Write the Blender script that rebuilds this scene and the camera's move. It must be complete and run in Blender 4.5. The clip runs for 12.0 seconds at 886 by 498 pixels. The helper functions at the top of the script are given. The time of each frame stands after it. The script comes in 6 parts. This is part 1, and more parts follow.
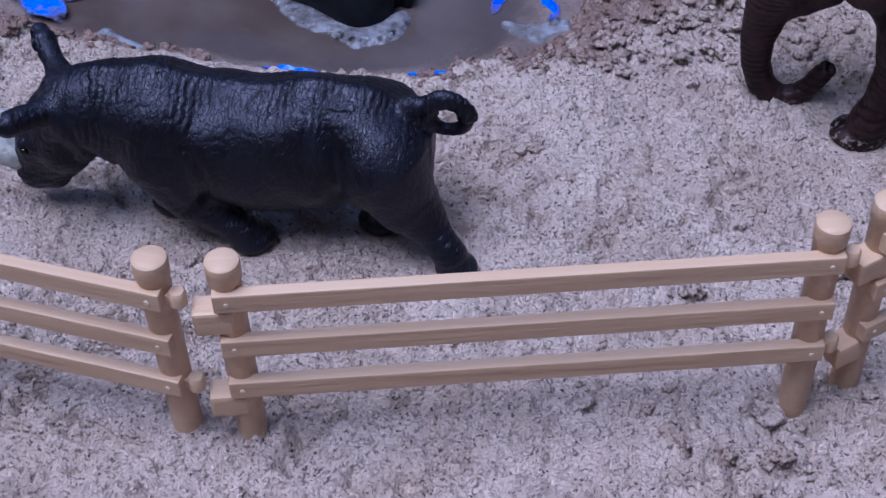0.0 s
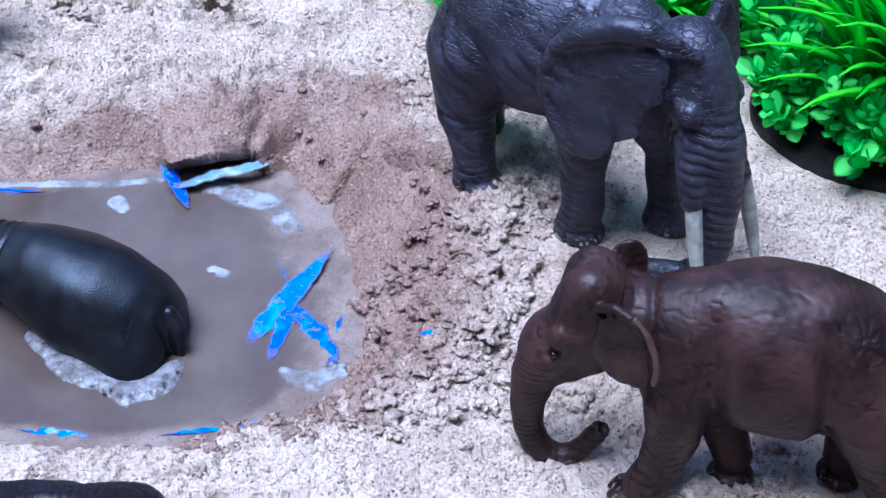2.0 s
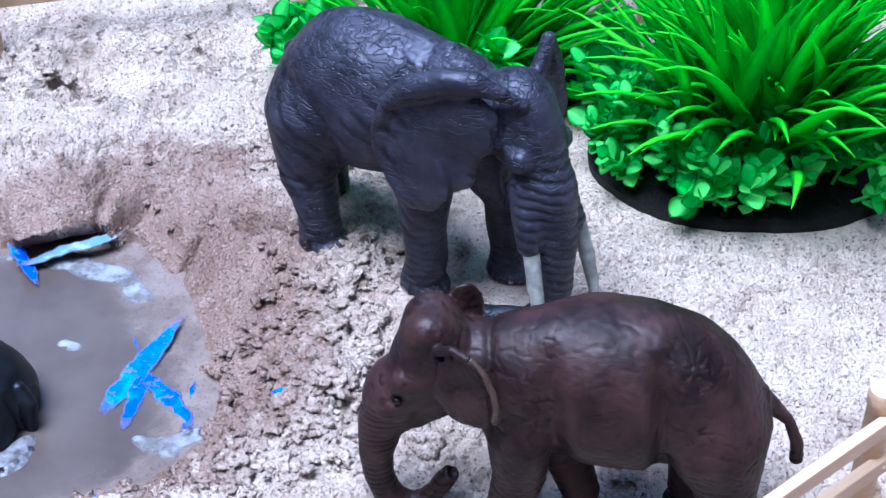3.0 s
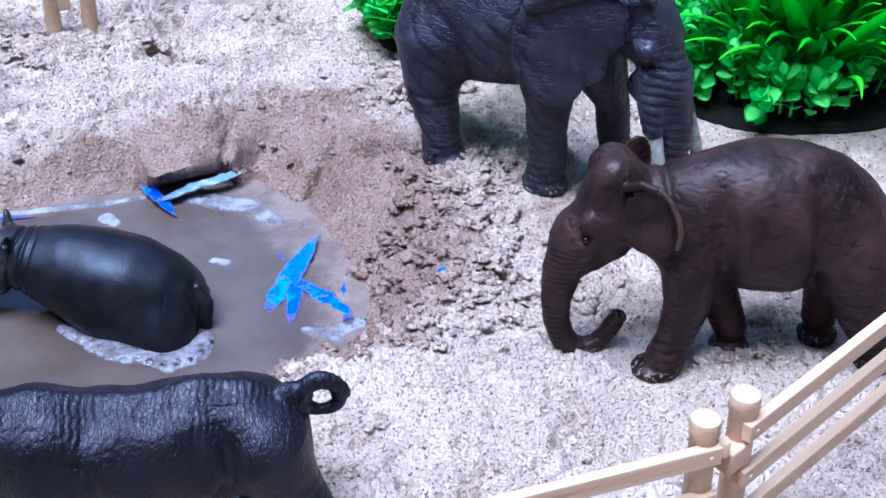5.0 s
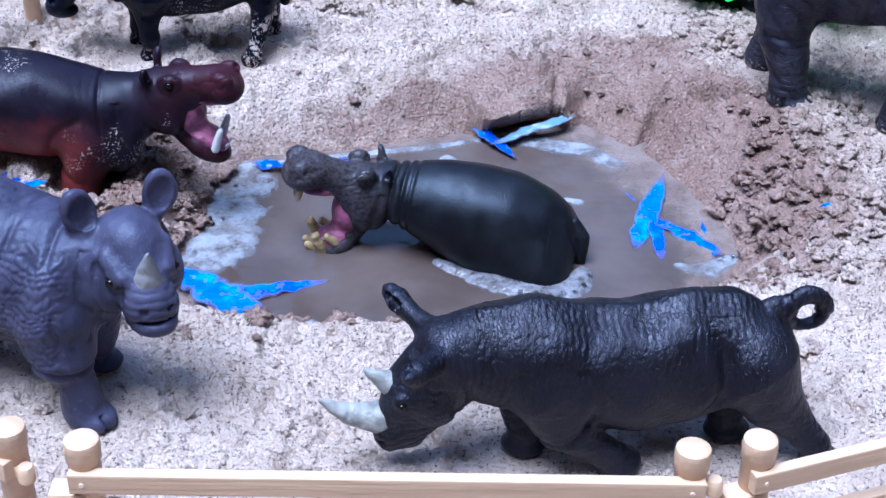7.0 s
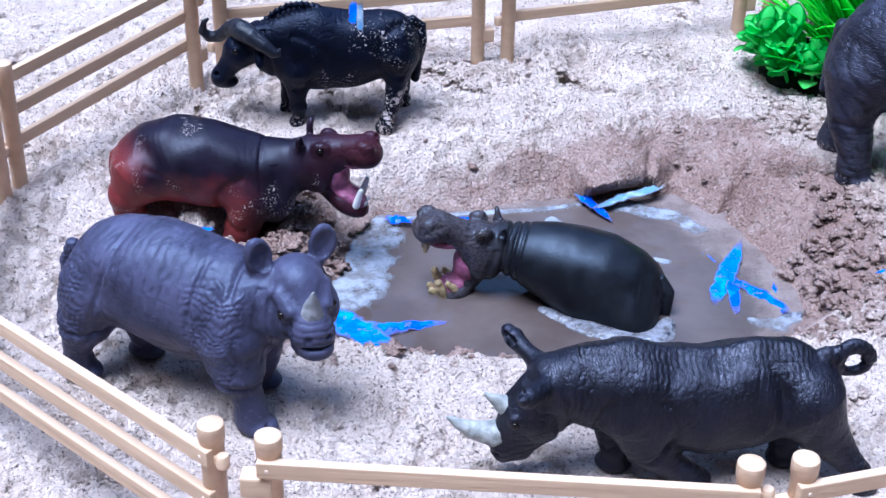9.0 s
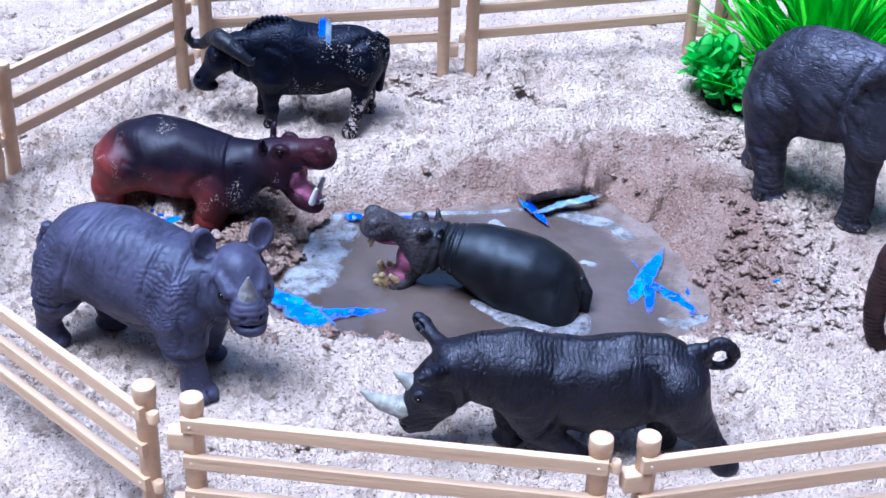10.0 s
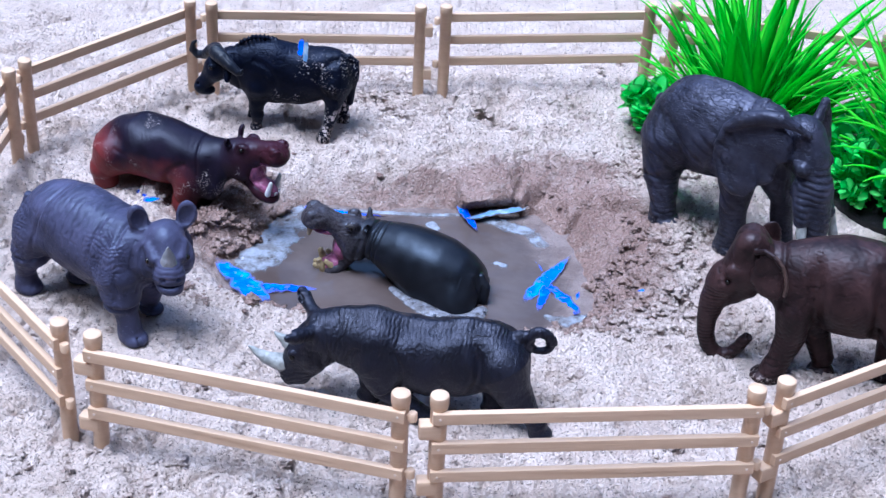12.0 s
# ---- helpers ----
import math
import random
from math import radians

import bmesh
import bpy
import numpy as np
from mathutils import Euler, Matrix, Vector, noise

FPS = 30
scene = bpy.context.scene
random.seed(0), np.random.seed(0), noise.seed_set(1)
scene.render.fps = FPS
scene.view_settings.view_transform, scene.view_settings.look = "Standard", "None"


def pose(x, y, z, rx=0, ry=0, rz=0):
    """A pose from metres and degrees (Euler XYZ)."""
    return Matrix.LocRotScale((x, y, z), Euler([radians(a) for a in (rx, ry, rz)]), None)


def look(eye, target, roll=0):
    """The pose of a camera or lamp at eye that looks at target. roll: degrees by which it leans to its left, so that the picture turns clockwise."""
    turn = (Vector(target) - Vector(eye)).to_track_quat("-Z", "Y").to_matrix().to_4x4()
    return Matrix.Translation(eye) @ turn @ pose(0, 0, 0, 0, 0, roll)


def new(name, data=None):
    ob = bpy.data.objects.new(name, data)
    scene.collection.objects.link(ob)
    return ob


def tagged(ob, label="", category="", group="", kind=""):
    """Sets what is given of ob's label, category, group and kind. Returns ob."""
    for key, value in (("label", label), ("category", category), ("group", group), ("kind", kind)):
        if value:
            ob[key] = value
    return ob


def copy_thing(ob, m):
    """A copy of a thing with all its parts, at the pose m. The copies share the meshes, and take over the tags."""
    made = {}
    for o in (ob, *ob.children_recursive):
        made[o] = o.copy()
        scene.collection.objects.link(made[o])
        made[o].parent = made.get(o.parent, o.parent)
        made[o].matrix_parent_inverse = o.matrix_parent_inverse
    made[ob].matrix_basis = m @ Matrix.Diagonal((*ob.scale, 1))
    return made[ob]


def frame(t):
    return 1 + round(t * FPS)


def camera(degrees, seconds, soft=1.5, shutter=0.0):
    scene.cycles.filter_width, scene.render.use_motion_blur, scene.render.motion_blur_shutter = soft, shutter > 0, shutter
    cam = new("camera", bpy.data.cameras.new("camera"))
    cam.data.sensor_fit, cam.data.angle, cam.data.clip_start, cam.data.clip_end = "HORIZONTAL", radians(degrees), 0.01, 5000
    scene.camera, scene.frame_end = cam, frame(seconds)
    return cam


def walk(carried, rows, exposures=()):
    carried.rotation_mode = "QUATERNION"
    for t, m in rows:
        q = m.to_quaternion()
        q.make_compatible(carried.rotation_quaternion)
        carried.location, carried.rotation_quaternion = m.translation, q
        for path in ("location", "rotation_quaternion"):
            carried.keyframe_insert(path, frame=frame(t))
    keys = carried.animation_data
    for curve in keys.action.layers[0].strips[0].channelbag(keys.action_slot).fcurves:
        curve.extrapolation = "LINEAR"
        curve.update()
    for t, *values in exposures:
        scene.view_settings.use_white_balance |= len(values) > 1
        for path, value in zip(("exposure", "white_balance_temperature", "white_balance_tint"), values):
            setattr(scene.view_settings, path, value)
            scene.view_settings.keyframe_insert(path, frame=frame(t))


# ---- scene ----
cam = camera(32.29, 12.0)
PATH = [
    (0, (0.0780, -0.2036, 0.2825), (0.0167, 0.4738, -0.4505), -1.93),
    (0.5, (0.0740, -0.1871, 0.2842), (0.0170, 0.5145, -0.4260), -1.83),
    (1, (0.0799, -0.1712, 0.2892), (0.0395, 0.5517, -0.4005), -1.28),
    (1.5, (0.0919, -0.1619, 0.2981), (0.0822, 0.5830, -0.3691), -0.18),
    (2, (0.1049, -0.1573, 0.3056), (0.1269, 0.6070, -0.3388), 0.41),
    (2.5, (0.1188, -0.1568, 0.3093), (0.1702, 0.6207, -0.3175), 0.22),
    (2.7, (0.1199, -0.1594, 0.3084), (0.1892, 0.6227, -0.3109), 0.27),
    (4.3, (0.0567, -0.2266, 0.2868), (0.2422, 0.5925, -0.2561), 1.65),
    (4.5, (0.0452, -0.2330, 0.2876), (0.2341, 0.5852, -0.2553), 1.52),
    (5, (0.0151, -0.2357, 0.2832), (0.2079, 0.5755, -0.2688), 0.95),
    (5.5, (-0.0166, -0.2315, 0.2740), (0.1787, 0.5761, -0.2825), 0.56),
    (6, (-0.0492, -0.2276, 0.2629), (0.1470, 0.5816, -0.2909), 0.70),
    (6.5, (-0.0764, -0.2217, 0.2604), (0.1121, 0.5878, -0.2955), 0.48),
    (7, (-0.1032, -0.2252, 0.2651), (0.0755, 0.5898, -0.2862), 0.88),
    (7.5, (-0.1256, -0.2364, 0.2716), (0.0381, 0.5894, -0.2681), 0.54),
    (7.7, (-0.1328, -0.2420, 0.2769), (0.0267, 0.5859, -0.2609), 0.77),
    (9.3, (-0.1202, -0.3115, 0.3205), (-0.0013, 0.5324, -0.2027), 1.01),
    (9.5, (-0.1136, -0.3237, 0.3272), (0.0009, 0.5206, -0.1964), 1.28),
    (10, (-0.0925, -0.3561, 0.3473), (0.0069, 0.4882, -0.1792), 2.21),
    (10.5, (-0.0665, -0.3927, 0.3678), (0.0090, 0.4551, -0.1571), 3.12),
    (11, (-0.0382, -0.4203, 0.3812), (0.0126, 0.4305, -0.1418), 3.69),
    (11.5, (-0.0077, -0.4429, 0.3977), (0.0138, 0.4065, -0.1294), 3.67),
    (12, (0.0159, -0.4661, 0.4094), (0.0105, 0.3850, -0.1156), 3.07),
]
EXPOSURES = [(0, 1.12, 5090, 22), (1, 1.5, 5040, 18), (1.5, 1.99, 5040, 14), (2.5, 2.41, 5040, 7), (4.5, 2.45, 5040, 9), (5, 2.34, 5040, 11), (5.5, 2.32, 5090, 13), (6.5, 2.24, 4990, 10), (7.5, 2.31, 4990, 9), (9.5, 2.37, 5040, 9), (12, 2.19, 5040, 9)]
walk(cam, [(t, look(eye, target, roll)) for t, eye, target, roll in PATH], EXPOSURES)

# ---------------------------------------------------------------- light
world = bpy.data.worlds.new("sky")
scene.world = world
world.use_nodes = True
wn = world.node_tree
sky = wn.nodes.new("ShaderNodeTexSky")
sky.sky_type = "NISHITA"
sky.sun_disc = False
sky.sun_elevation = radians(76)
sky.sun_rotation = radians(239)
wn.links.new(sky.outputs[0], wn.nodes["Background"].inputs[0])
wn.nodes["Background"].inputs[1].default_value = 0.069
sun = new("sun", bpy.data.lights.new("sun", "SUN"))
sun.data.energy = 1.42
sun.data.angle = radians(36)
sun.data.color = (1.0, 0.98, 0.99)
sun.matrix_world = look((-0.26, -0.12, 1.0), (0, 0, 0))


# ---------------------------------------------------------------- materials
class Mat:
    """A small helper round one node material."""

    def __init__(self, name, rough=0.6, metal=0.0):
        self.m = bpy.data.materials.new(name)
        self.m.use_nodes = True
        self.t = self.m.node_tree
        self.b = self.t.nodes["Principled BSDF"]
        self.b.inputs["Roughness"].default_value = rough
        self.b.inputs["Metallic"].default_value = metal
        self.b.inputs["Specular IOR Level"].default_value = 0.32
        self.co = self.t.nodes.new("ShaderNodeTexCoord").outputs["Object"]

    def put(self, value, socket):
        if hasattr(value, "is_output"):
            self.t.links.new(value, socket)
        elif isinstance(value, tuple) and len(value) == 3 and socket.type == "RGBA":
            socket.default_value = (*value, 1)
        else:
            socket.default_value = value

    def mapped(self, scale):
        n = self.t.nodes.new("ShaderNodeMapping")
        self.put(self.co, n.inputs["Vector"])
        n.inputs["Scale"].default_value = scale
        return n.outputs[0]

    def noise(self, scale, detail=4, rough=0.55, vec=None):
        n = self.t.nodes.new("ShaderNodeTexNoise")
        self.put(vec or self.co, n.inputs["Vector"])
        n.inputs["Scale"].default_value = scale
        n.inputs["Detail"].default_value = detail
        n.inputs["Roughness"].default_value = rough
        return n.outputs["Fac"]

    def cells(self, scale, feature="F1", vec=None, jitter=1.0):
        n = self.t.nodes.new("ShaderNodeTexVoronoi")
        n.feature = feature
        self.put(vec or self.co, n.inputs["Vector"])
        n.inputs["Scale"].default_value = scale
        n.inputs["Randomness"].default_value = jitter
        return n.outputs["Distance"]

    def ramp(self, value, a, b, lo=0.0, hi=1.0):
        n = self.t.nodes.new("ShaderNodeMapRange")
        n.interpolation_type = "SMOOTHSTEP"
        for k, v in enumerate((value, a, b, lo, hi)):
            self.put(v, n.inputs[k])
        return n.outputs[0]

    def math(self, op, a, b=0.0):
        n = self.t.nodes.new("ShaderNodeMath")
        n.operation = op
        self.put(a, n.inputs[0])
        self.put(b, n.inputs[1])
        return n.outputs[0]

    def mix(self, fac, a, b, blend="MIX"):
        n = self.t.nodes.new("ShaderNodeMix")
        n.data_type = "RGBA"
        n.blend_type = blend
        self.put(fac, n.inputs[0])
        self.put(a, n.inputs[6])
        self.put(b, n.inputs[7])
        return n.outputs[2]

    def axis(self, k):
        n = self.t.nodes.new("ShaderNodeSeparateXYZ")
        self.put(self.co, n.inputs[0])
        return n.outputs[k]

    def attr(self, name):
        n = self.t.nodes.new("ShaderNodeAttribute")
        n.attribute_name = name
        return n.outputs["Fac"]

    def random(self):
        return self.t.nodes.new("ShaderNodeObjectInfo").outputs["Random"]

    def colour(self, value):
        self.put(value, self.b.inputs["Base Color"])
        return self

    def rough(self, value):
        self.put(value, self.b.inputs["Roughness"])
        return self

    def bump(self, height, depth, strength=1.0):
        n = self.t.nodes.new("ShaderNodeBump")
        n.inputs["Strength"].default_value = strength
        n.inputs["Distance"].default_value = depth
        self.put(height, n.inputs["Height"])
        last = self.b.inputs["Normal"].links
        if last:
            self.put(last[0].from_socket, n.inputs["Normal"])
        self.put(n.outputs[0], self.b.inputs["Normal"])
        return self


def sand_material():
    k = Mat("sand", 0.9)
    wet = k.attr("wet")
    tone = k.noise(40, 5)
    stain = k.noise(95, 4, 0.6)
    speck = k.noise(820, 3, 0.6)
    where = k.noise(170, 4, 0.65)
    dry = k.mix(k.ramp(tone, 0.35, 0.65), (0.64, 0.51, 0.44), (0.775, 0.64, 0.57))
    dry = k.mix(k.ramp(stain, 0.56, 0.72, 0, 0.45), dry, (0.46, 0.34, 0.30))
    dark = k.math("MULTIPLY", k.ramp(speck, 0.38, 0.408, 1, 0), k.ramp(where, 0.42, 0.56, 0.1, 0.88))
    dry = k.mix(dark, dry, (0.115, 0.09, 0.086))
    dry = k.mix(k.ramp(speck, 0.6, 0.68, 0, 0.6), dry, (0.78, 0.69, 0.64))
    damp = k.mix(k.ramp(tone, 0.3, 0.7), (0.30, 0.190, 0.156), (0.415, 0.284, 0.243))
    damp = k.mix(k.ramp(where, 0.36, 0.5, 0.6, 0), damp, (0.28, 0.17, 0.145))
    damp = k.mix(k.ramp(stain, 0.54, 0.68, 0, 0.55), damp, (0.49, 0.375, 0.335))
    damp = k.mix(k.ramp(speck, 0.3, 0.38, 0.6, 0), damp, (0.10, 0.07, 0.06))
    damp = k.mix(k.ramp(speck, 0.58, 0.66, 0, 0.6), damp, (0.62, 0.52, 0.49))
    mask = k.math("ADD", wet, k.math("MULTIPLY", k.math("SUBTRACT", where, 0.5), k.ramp(wet, 0.0, 0.12, 0.0, 1.2)))
    k.colour(k.mix(k.ramp(mask, 0.1, 0.9), dry, damp))
    k.rough(k.ramp(wet, 0, 1, 0.95, 0.62))
    k.bump(k.noise(330, 5, 0.68), 0.0044)
    k.bump(k.ramp(k.cells(640), 0.12, 0.6, 1, 0), 0.0007)
    k.bump(k.noise(1500, 3, 0.7), 0.0006)
    return k.m


def wood_plastic():
    k = Mat("tan_plastic", 0.42)
    streak = k.noise(60, 4, 0.6, k.mapped((0.25, 4, 4)))
    k.colour(k.mix(k.ramp(streak, 0.3, 0.7), (0.57, 0.39, 0.255), (0.63, 0.445, 0.30)))
    k.bump(k.noise(180, 3, 0.6, k.mapped((0.12, 3, 3))), 0.0004)
    return k.m


def plain(name, colour, rough=0.5, vary=0.25, scale=120, depth=0.0003):
    k = Mat(name, rough)
    dark = tuple(c * (1 - vary) for c in colour)
    k.colour(k.mix(k.ramp(k.noise(scale, 5), 0.3, 0.7), dark, colour))
    if depth:
        k.bump(k.noise(scale * 4, 4), depth)
    return k.m


def leather(name, low, high, rough, cell, depth, stretch=(1, 1, 1), fold=0.0004, gloss=0.4, sheen=(0.72, 0.75, 1.0), cracks=0, crazed=1.0, creases=0, run=(2.2, 1.2, 0.6), crease_dark=0.8):
    """Moulded animal hide: wandering creases in two directions over a mottled paint; depth 0 leaves it smooth."""
    k = Mat(name, rough)
    k.b.inputs["Specular IOR Level"].default_value = gloss
    k.b.inputs["Specular Tint"].default_value = (*sheen, 1)
    v = k.mapped(stretch)
    paint = k.mix(k.ramp(k.noise(70, 5), 0.3, 0.7), low, high)
    paint = k.mix(k.ramp(k.noise(24, 3), 0.42, 0.66, 0, 0.6), paint, low)
    paint = k.mix(k.ramp(k.noise(420, 4, 0.7), 0.56, 0.7, 0, 0.45), paint, tuple(1.5 * c for c in high))
    # Colour goes darker the deeper a vertex lies in a carved crease.
    k.colour(k.mix(k.ramp(k.attr("crease"), 0.15, 0.9, 0, crease_dark), paint, tuple(0.35 * c for c in low)))
    k.bump(k.noise(cell * 0.3, 4, 0.6, v), fold)
    if depth:
        where = k.ramp(k.noise(55, 2), 0.35, 0.62, 0.3, 1.0)
        warp = k.t.nodes.new("ShaderNodeMix")
        warp.data_type = "VECTOR"
        warp.inputs[0].default_value = 0.003
        k.put(v, warp.inputs[4])
        n = k.t.nodes.new("ShaderNodeTexNoise")
        n.inputs["Scale"].default_value = 400
        k.put(v, n.inputs["Vector"])
        k.put(n.outputs["Color"], warp.inputs[5])
        k.bump(k.math("MULTIPLY", k.ramp(k.cells(cell, "DISTANCE_TO_EDGE", warp.outputs[1]), 0.0, 0.22), where), depth)
        k.bump(k.noise(cell * 0.8, 4, 0.65, v), depth)
        if cracks:
            long = k.mapped((0.55, 0.55, 1.5))
            bend = k.t.nodes.new("ShaderNodeMix")
            bend.data_type = "VECTOR"
            bend.inputs[0].default_value = 0.006
            k.put(long, bend.inputs[4])
            m = k.t.nodes.new("ShaderNodeTexNoise")
            m.inputs["Scale"].default_value = 260
            m.inputs["Detail"].default_value = 3
            k.put(long, m.inputs["Vector"])
            k.put(m.outputs["Color"], bend.inputs[5])
            warped = bend.outputs[1]
            line = k.cells(cracks, "DISTANCE_TO_EDGE", warped)
            line = k.math("MULTIPLY", k.ramp(line, 0.0, 0.1, 1, 0), k.ramp(k.noise(45, 2), 0.36, 0.54))
            k.colour(k.mix(k.math("MULTIPLY", line, 0.75 * crazed), k.b.inputs["Base Color"].links[0].from_socket, (0.003, 0.003, 0.004)))
            k.bump(k.math("SUBTRACT", 1.0, line), 0.00018 * crazed)
    if creases:
        wrinkle = k.math("ABSOLUTE", k.math("SUBTRACT", k.noise(creases, 3, 0.5, k.mapped(run)), 0.5))
        k.bump(k.ramp(wrinkle, 0.0, 0.06), 0.00007)
        wrinkle = k.math("ABSOLUTE", k.math("SUBTRACT", k.noise(creases * 0.6, 3, 0.6), 0.5))
        k.bump(k.ramp(wrinkle, 0.0, 0.05), 0.00004)
    k.rough(k.ramp(k.noise(130, 4), 0.3, 0.7, rough - 0.06, rough + 0.08))
    return k


def sandy_feet(k, top=0.006):
    """Sand caked on the feet of a figure that stands in it."""
    crust = k.math("MULTIPLY", k.ramp(k.axis(2), 0.001, top, 1, 0), k.ramp(k.noise(700, 4, 0.65), 0.54, 0.62))
    k.colour(k.mix(k.math("MULTIPLY", crust, 0.85), k.b.inputs["Base Color"].links[0].from_socket, (0.46, 0.38, 0.345)))
    return k


SAND = sand_material()
WOOD = wood_plastic()
STEEL = plain("rivet_plastic", (0.7, 0.56, 0.45), 0.35, 0.1)

# ---------------------------------------------------------------- shape tools
# Soft solids: each figure is a blend of tapered limbs and a lofted trunk, in millimetres,
# x to its front, y to its left, z up, skinned once into one closed surface.


def limb(a, b, ra, rb):
    a, b = np.array(a, np.float32), np.array(b, np.float32)
    ab = b - a
    n = float(ab @ ab) + 1e-9

    def d(p):
        h = np.clip(((p - a) @ ab) / n, 0, 1)
        return np.linalg.norm(p - a - h[:, None] * ab, axis=1) - (ra + (rb - ra) * h)
    return d


def chain(points):
    """A tapered tube through (x, y, z, r) points."""
    parts = [limb(p[:3], q[:3], p[3], q[3]) for p, q in zip(points, points[1:])]
    return lambda p: np.min([f(p) for f in parts], axis=0)


def egg(c, r, turn=(0, 0, 0)):
    c, r = np.array(c, np.float32), np.array(r, np.float32)
    m = np.array(Euler([radians(v) for v in turn]).to_matrix(), np.float32)

    def d(p):
        q = (p - c) @ m
        k = np.linalg.norm(q / r, axis=1)
        g = np.linalg.norm(q / (r * r), axis=1) + 1e-6
        return k * (k - 1) / g
    return d


def loft(rows):
    """A trunk along x from rows of (x, top, bottom, half width)."""
    rows = np.array(rows, np.float32)
    x0, x1 = rows[0, 0], rows[-1, 0]
    fine = np.linspace(x0, x1, 120)
    smooth = np.array([np.interp(fine, rows[:, 0], rows[:, k]) for k in (1, 2, 3)])
    kern = np.hanning(13)
    kern /= kern.sum()
    for k in range(3):
        smooth[k] = np.convolve(np.pad(smooth[k], 6, mode="edge"), kern, "valid")

    def d(p):
        x = np.clip(p[:, 0], x0, x1)
        top, bot, w = (np.interp(x, fine, smooth[k]) for k in range(3))
        c, h = (top + bot) / 2, (top - bot) / 2
        m = np.minimum(h, w)
        q = np.sqrt((p[:, 1] / w) ** 2 + ((p[:, 2] - c) / h) ** 2 + 1e-9)
        side = (q - 1) * m
        end = np.abs(p[:, 0] - x)
        return np.where(end > 0, np.sqrt(np.maximum(side, 0) ** 2 + end ** 2), side)
    return d


def turned(f, pivot, rz=0.0, ry=0.0):
    m = np.array(Euler((0, radians(ry), radians(rz))).to_matrix(), np.float32)
    c = np.array(pivot, np.float32)
    return lambda p: f((p - c) @ m + c)


def blend(a, b, k):
    h = np.clip(0.5 + 0.5 * (b - a) / k, 0, 1)
    return b + (a - b) * h - k * h * (1 - h)


def fuse(parts):
    """parts: (solid, softness) pairs, in order; a negative softness cuts."""
    def d(p):
        out = None
        for f, k in parts:
            v = f(p)
            if out is None:
                out = v
            elif k < 0:
                out = -blend(-out, v, -k)
            else:
                out = blend(out, v, k)
        return out
    return d


def skin(f, lo, hi, step, relief=None):
    """The surface of a solid as (vertices in metres, quads), by surface nets."""
    lo, hi = np.array(lo, float), np.array(hi, float)
    n = np.ceil((hi - lo) / step).astype(int) + 1
    ax = [lo[k] + step * np.arange(n[k]) for k in range(3)]
    g = np.stack(np.meshgrid(*ax, indexing="ij"), -1).reshape(-1, 3).astype(np.float32)
    v = np.concatenate([f(q) for q in np.array_split(g, max(1, len(g) // 200000))])
    if relief is not None:
        near = np.abs(v) < 4 * step
        v[near] += relief(g[near])
    v = v.reshape(n)
    inside = v < 0
    c = [inside[i:n[0] - 1 + i, j:n[1] - 1 + j, k:n[2] - 1 + k] for i in (0, 1) for j in (0, 1) for k in (0, 1)]
    count = np.sum(c, axis=0)
    cell = (count > 0) & (count < 8)
    idx = -np.ones(cell.shape, int)
    at = np.argwhere(cell)
    idx[cell] = np.arange(len(at))
    acc, num = np.zeros((len(at), 3)), np.zeros(len(at))
    corner = [(i, j, k) for i in (0, 1) for j in (0, 1) for k in (0, 1)]
    for a in corner:
        for e in range(3):
            if a[e]:
                continue
            b = list(a)
            b[e] = 1
            va = v[at[:, 0] + a[0], at[:, 1] + a[1], at[:, 2] + a[2]]
            vb = v[at[:, 0] + b[0], at[:, 1] + b[1], at[:, 2] + b[2]]
            m = (va < 0) != (vb < 0)
            t = va[m] / (va[m] - vb[m])
            q = np.array(a, float) + np.outer(t, np.eye(3)[e])
            acc[m] += q
            num[m] += 1
    verts = lo + (at + acc / num[:, None]) * step
    quads = []
    for e in range(3):
        u, w = (e + 1) % 3, (e + 2) % 3
        s0 = [slice(None)] * 3
        s1 = [slice(None)] * 3
        s0[e], s1[e] = slice(0, n[e] - 1), slice(1, n[e])
        cross = np.argwhere(inside[tuple(s0)] != inside[tuple(s1)])
        ok = (cross[:, u] > 0) & (cross[:, w] > 0) & (cross[:, u] < n[u] - 1) & (cross[:, w] < n[w] - 1)
        cross = cross[ok]
        flip = inside[cross[:, 0], cross[:, 1], cross[:, 2]]
        ring = []
        for du, dw in ((1, 1), (0, 1), (0, 0), (1, 0)):
            q = cross.copy()
            q[:, u] -= du
            q[:, w] -= dw
            ring.append(idx[q[:, 0], q[:, 1], q[:, 2]])
        ring = np.stack(ring, 1)
        ring[~flip] = ring[~flip][:, ::-1]
        quads.append(ring)
    return verts / 1000, np.concatenate(quads)


def lumps(p, wave, seed):
    """Soft swells of a given length in millimetres, about -1 to 1."""
    rng = np.random.RandomState(seed)
    out = 0
    for _ in range(7):
        k = rng.normal(size=3)
        k *= 2 * np.pi / (wave * rng.uniform(0.75, 1.4) * np.linalg.norm(k))
        out = out + np.sin(p @ k.astype(np.float32) + rng.uniform(0, 6.28))
    return out / 3.2


def grooves(p, way, wave, wander, seed):
    """Rows of narrow furrows across a direction, wandering and broken, 0 to 1."""
    k = np.array(way, np.float32)
    k = k / np.linalg.norm(k) * (2 * np.pi / wave)
    c = 0.5 + 0.5 * np.cos(p @ k + wander * lumps(p, 4.5 * wave, seed) + 0.6 * wander * lumps(p, 2.0 * wave, seed + 400))
    return c ** 2.5 * np.clip(0.75 + 0.7 * lumps(p, 5 * wave, seed + 500), 0, 1)


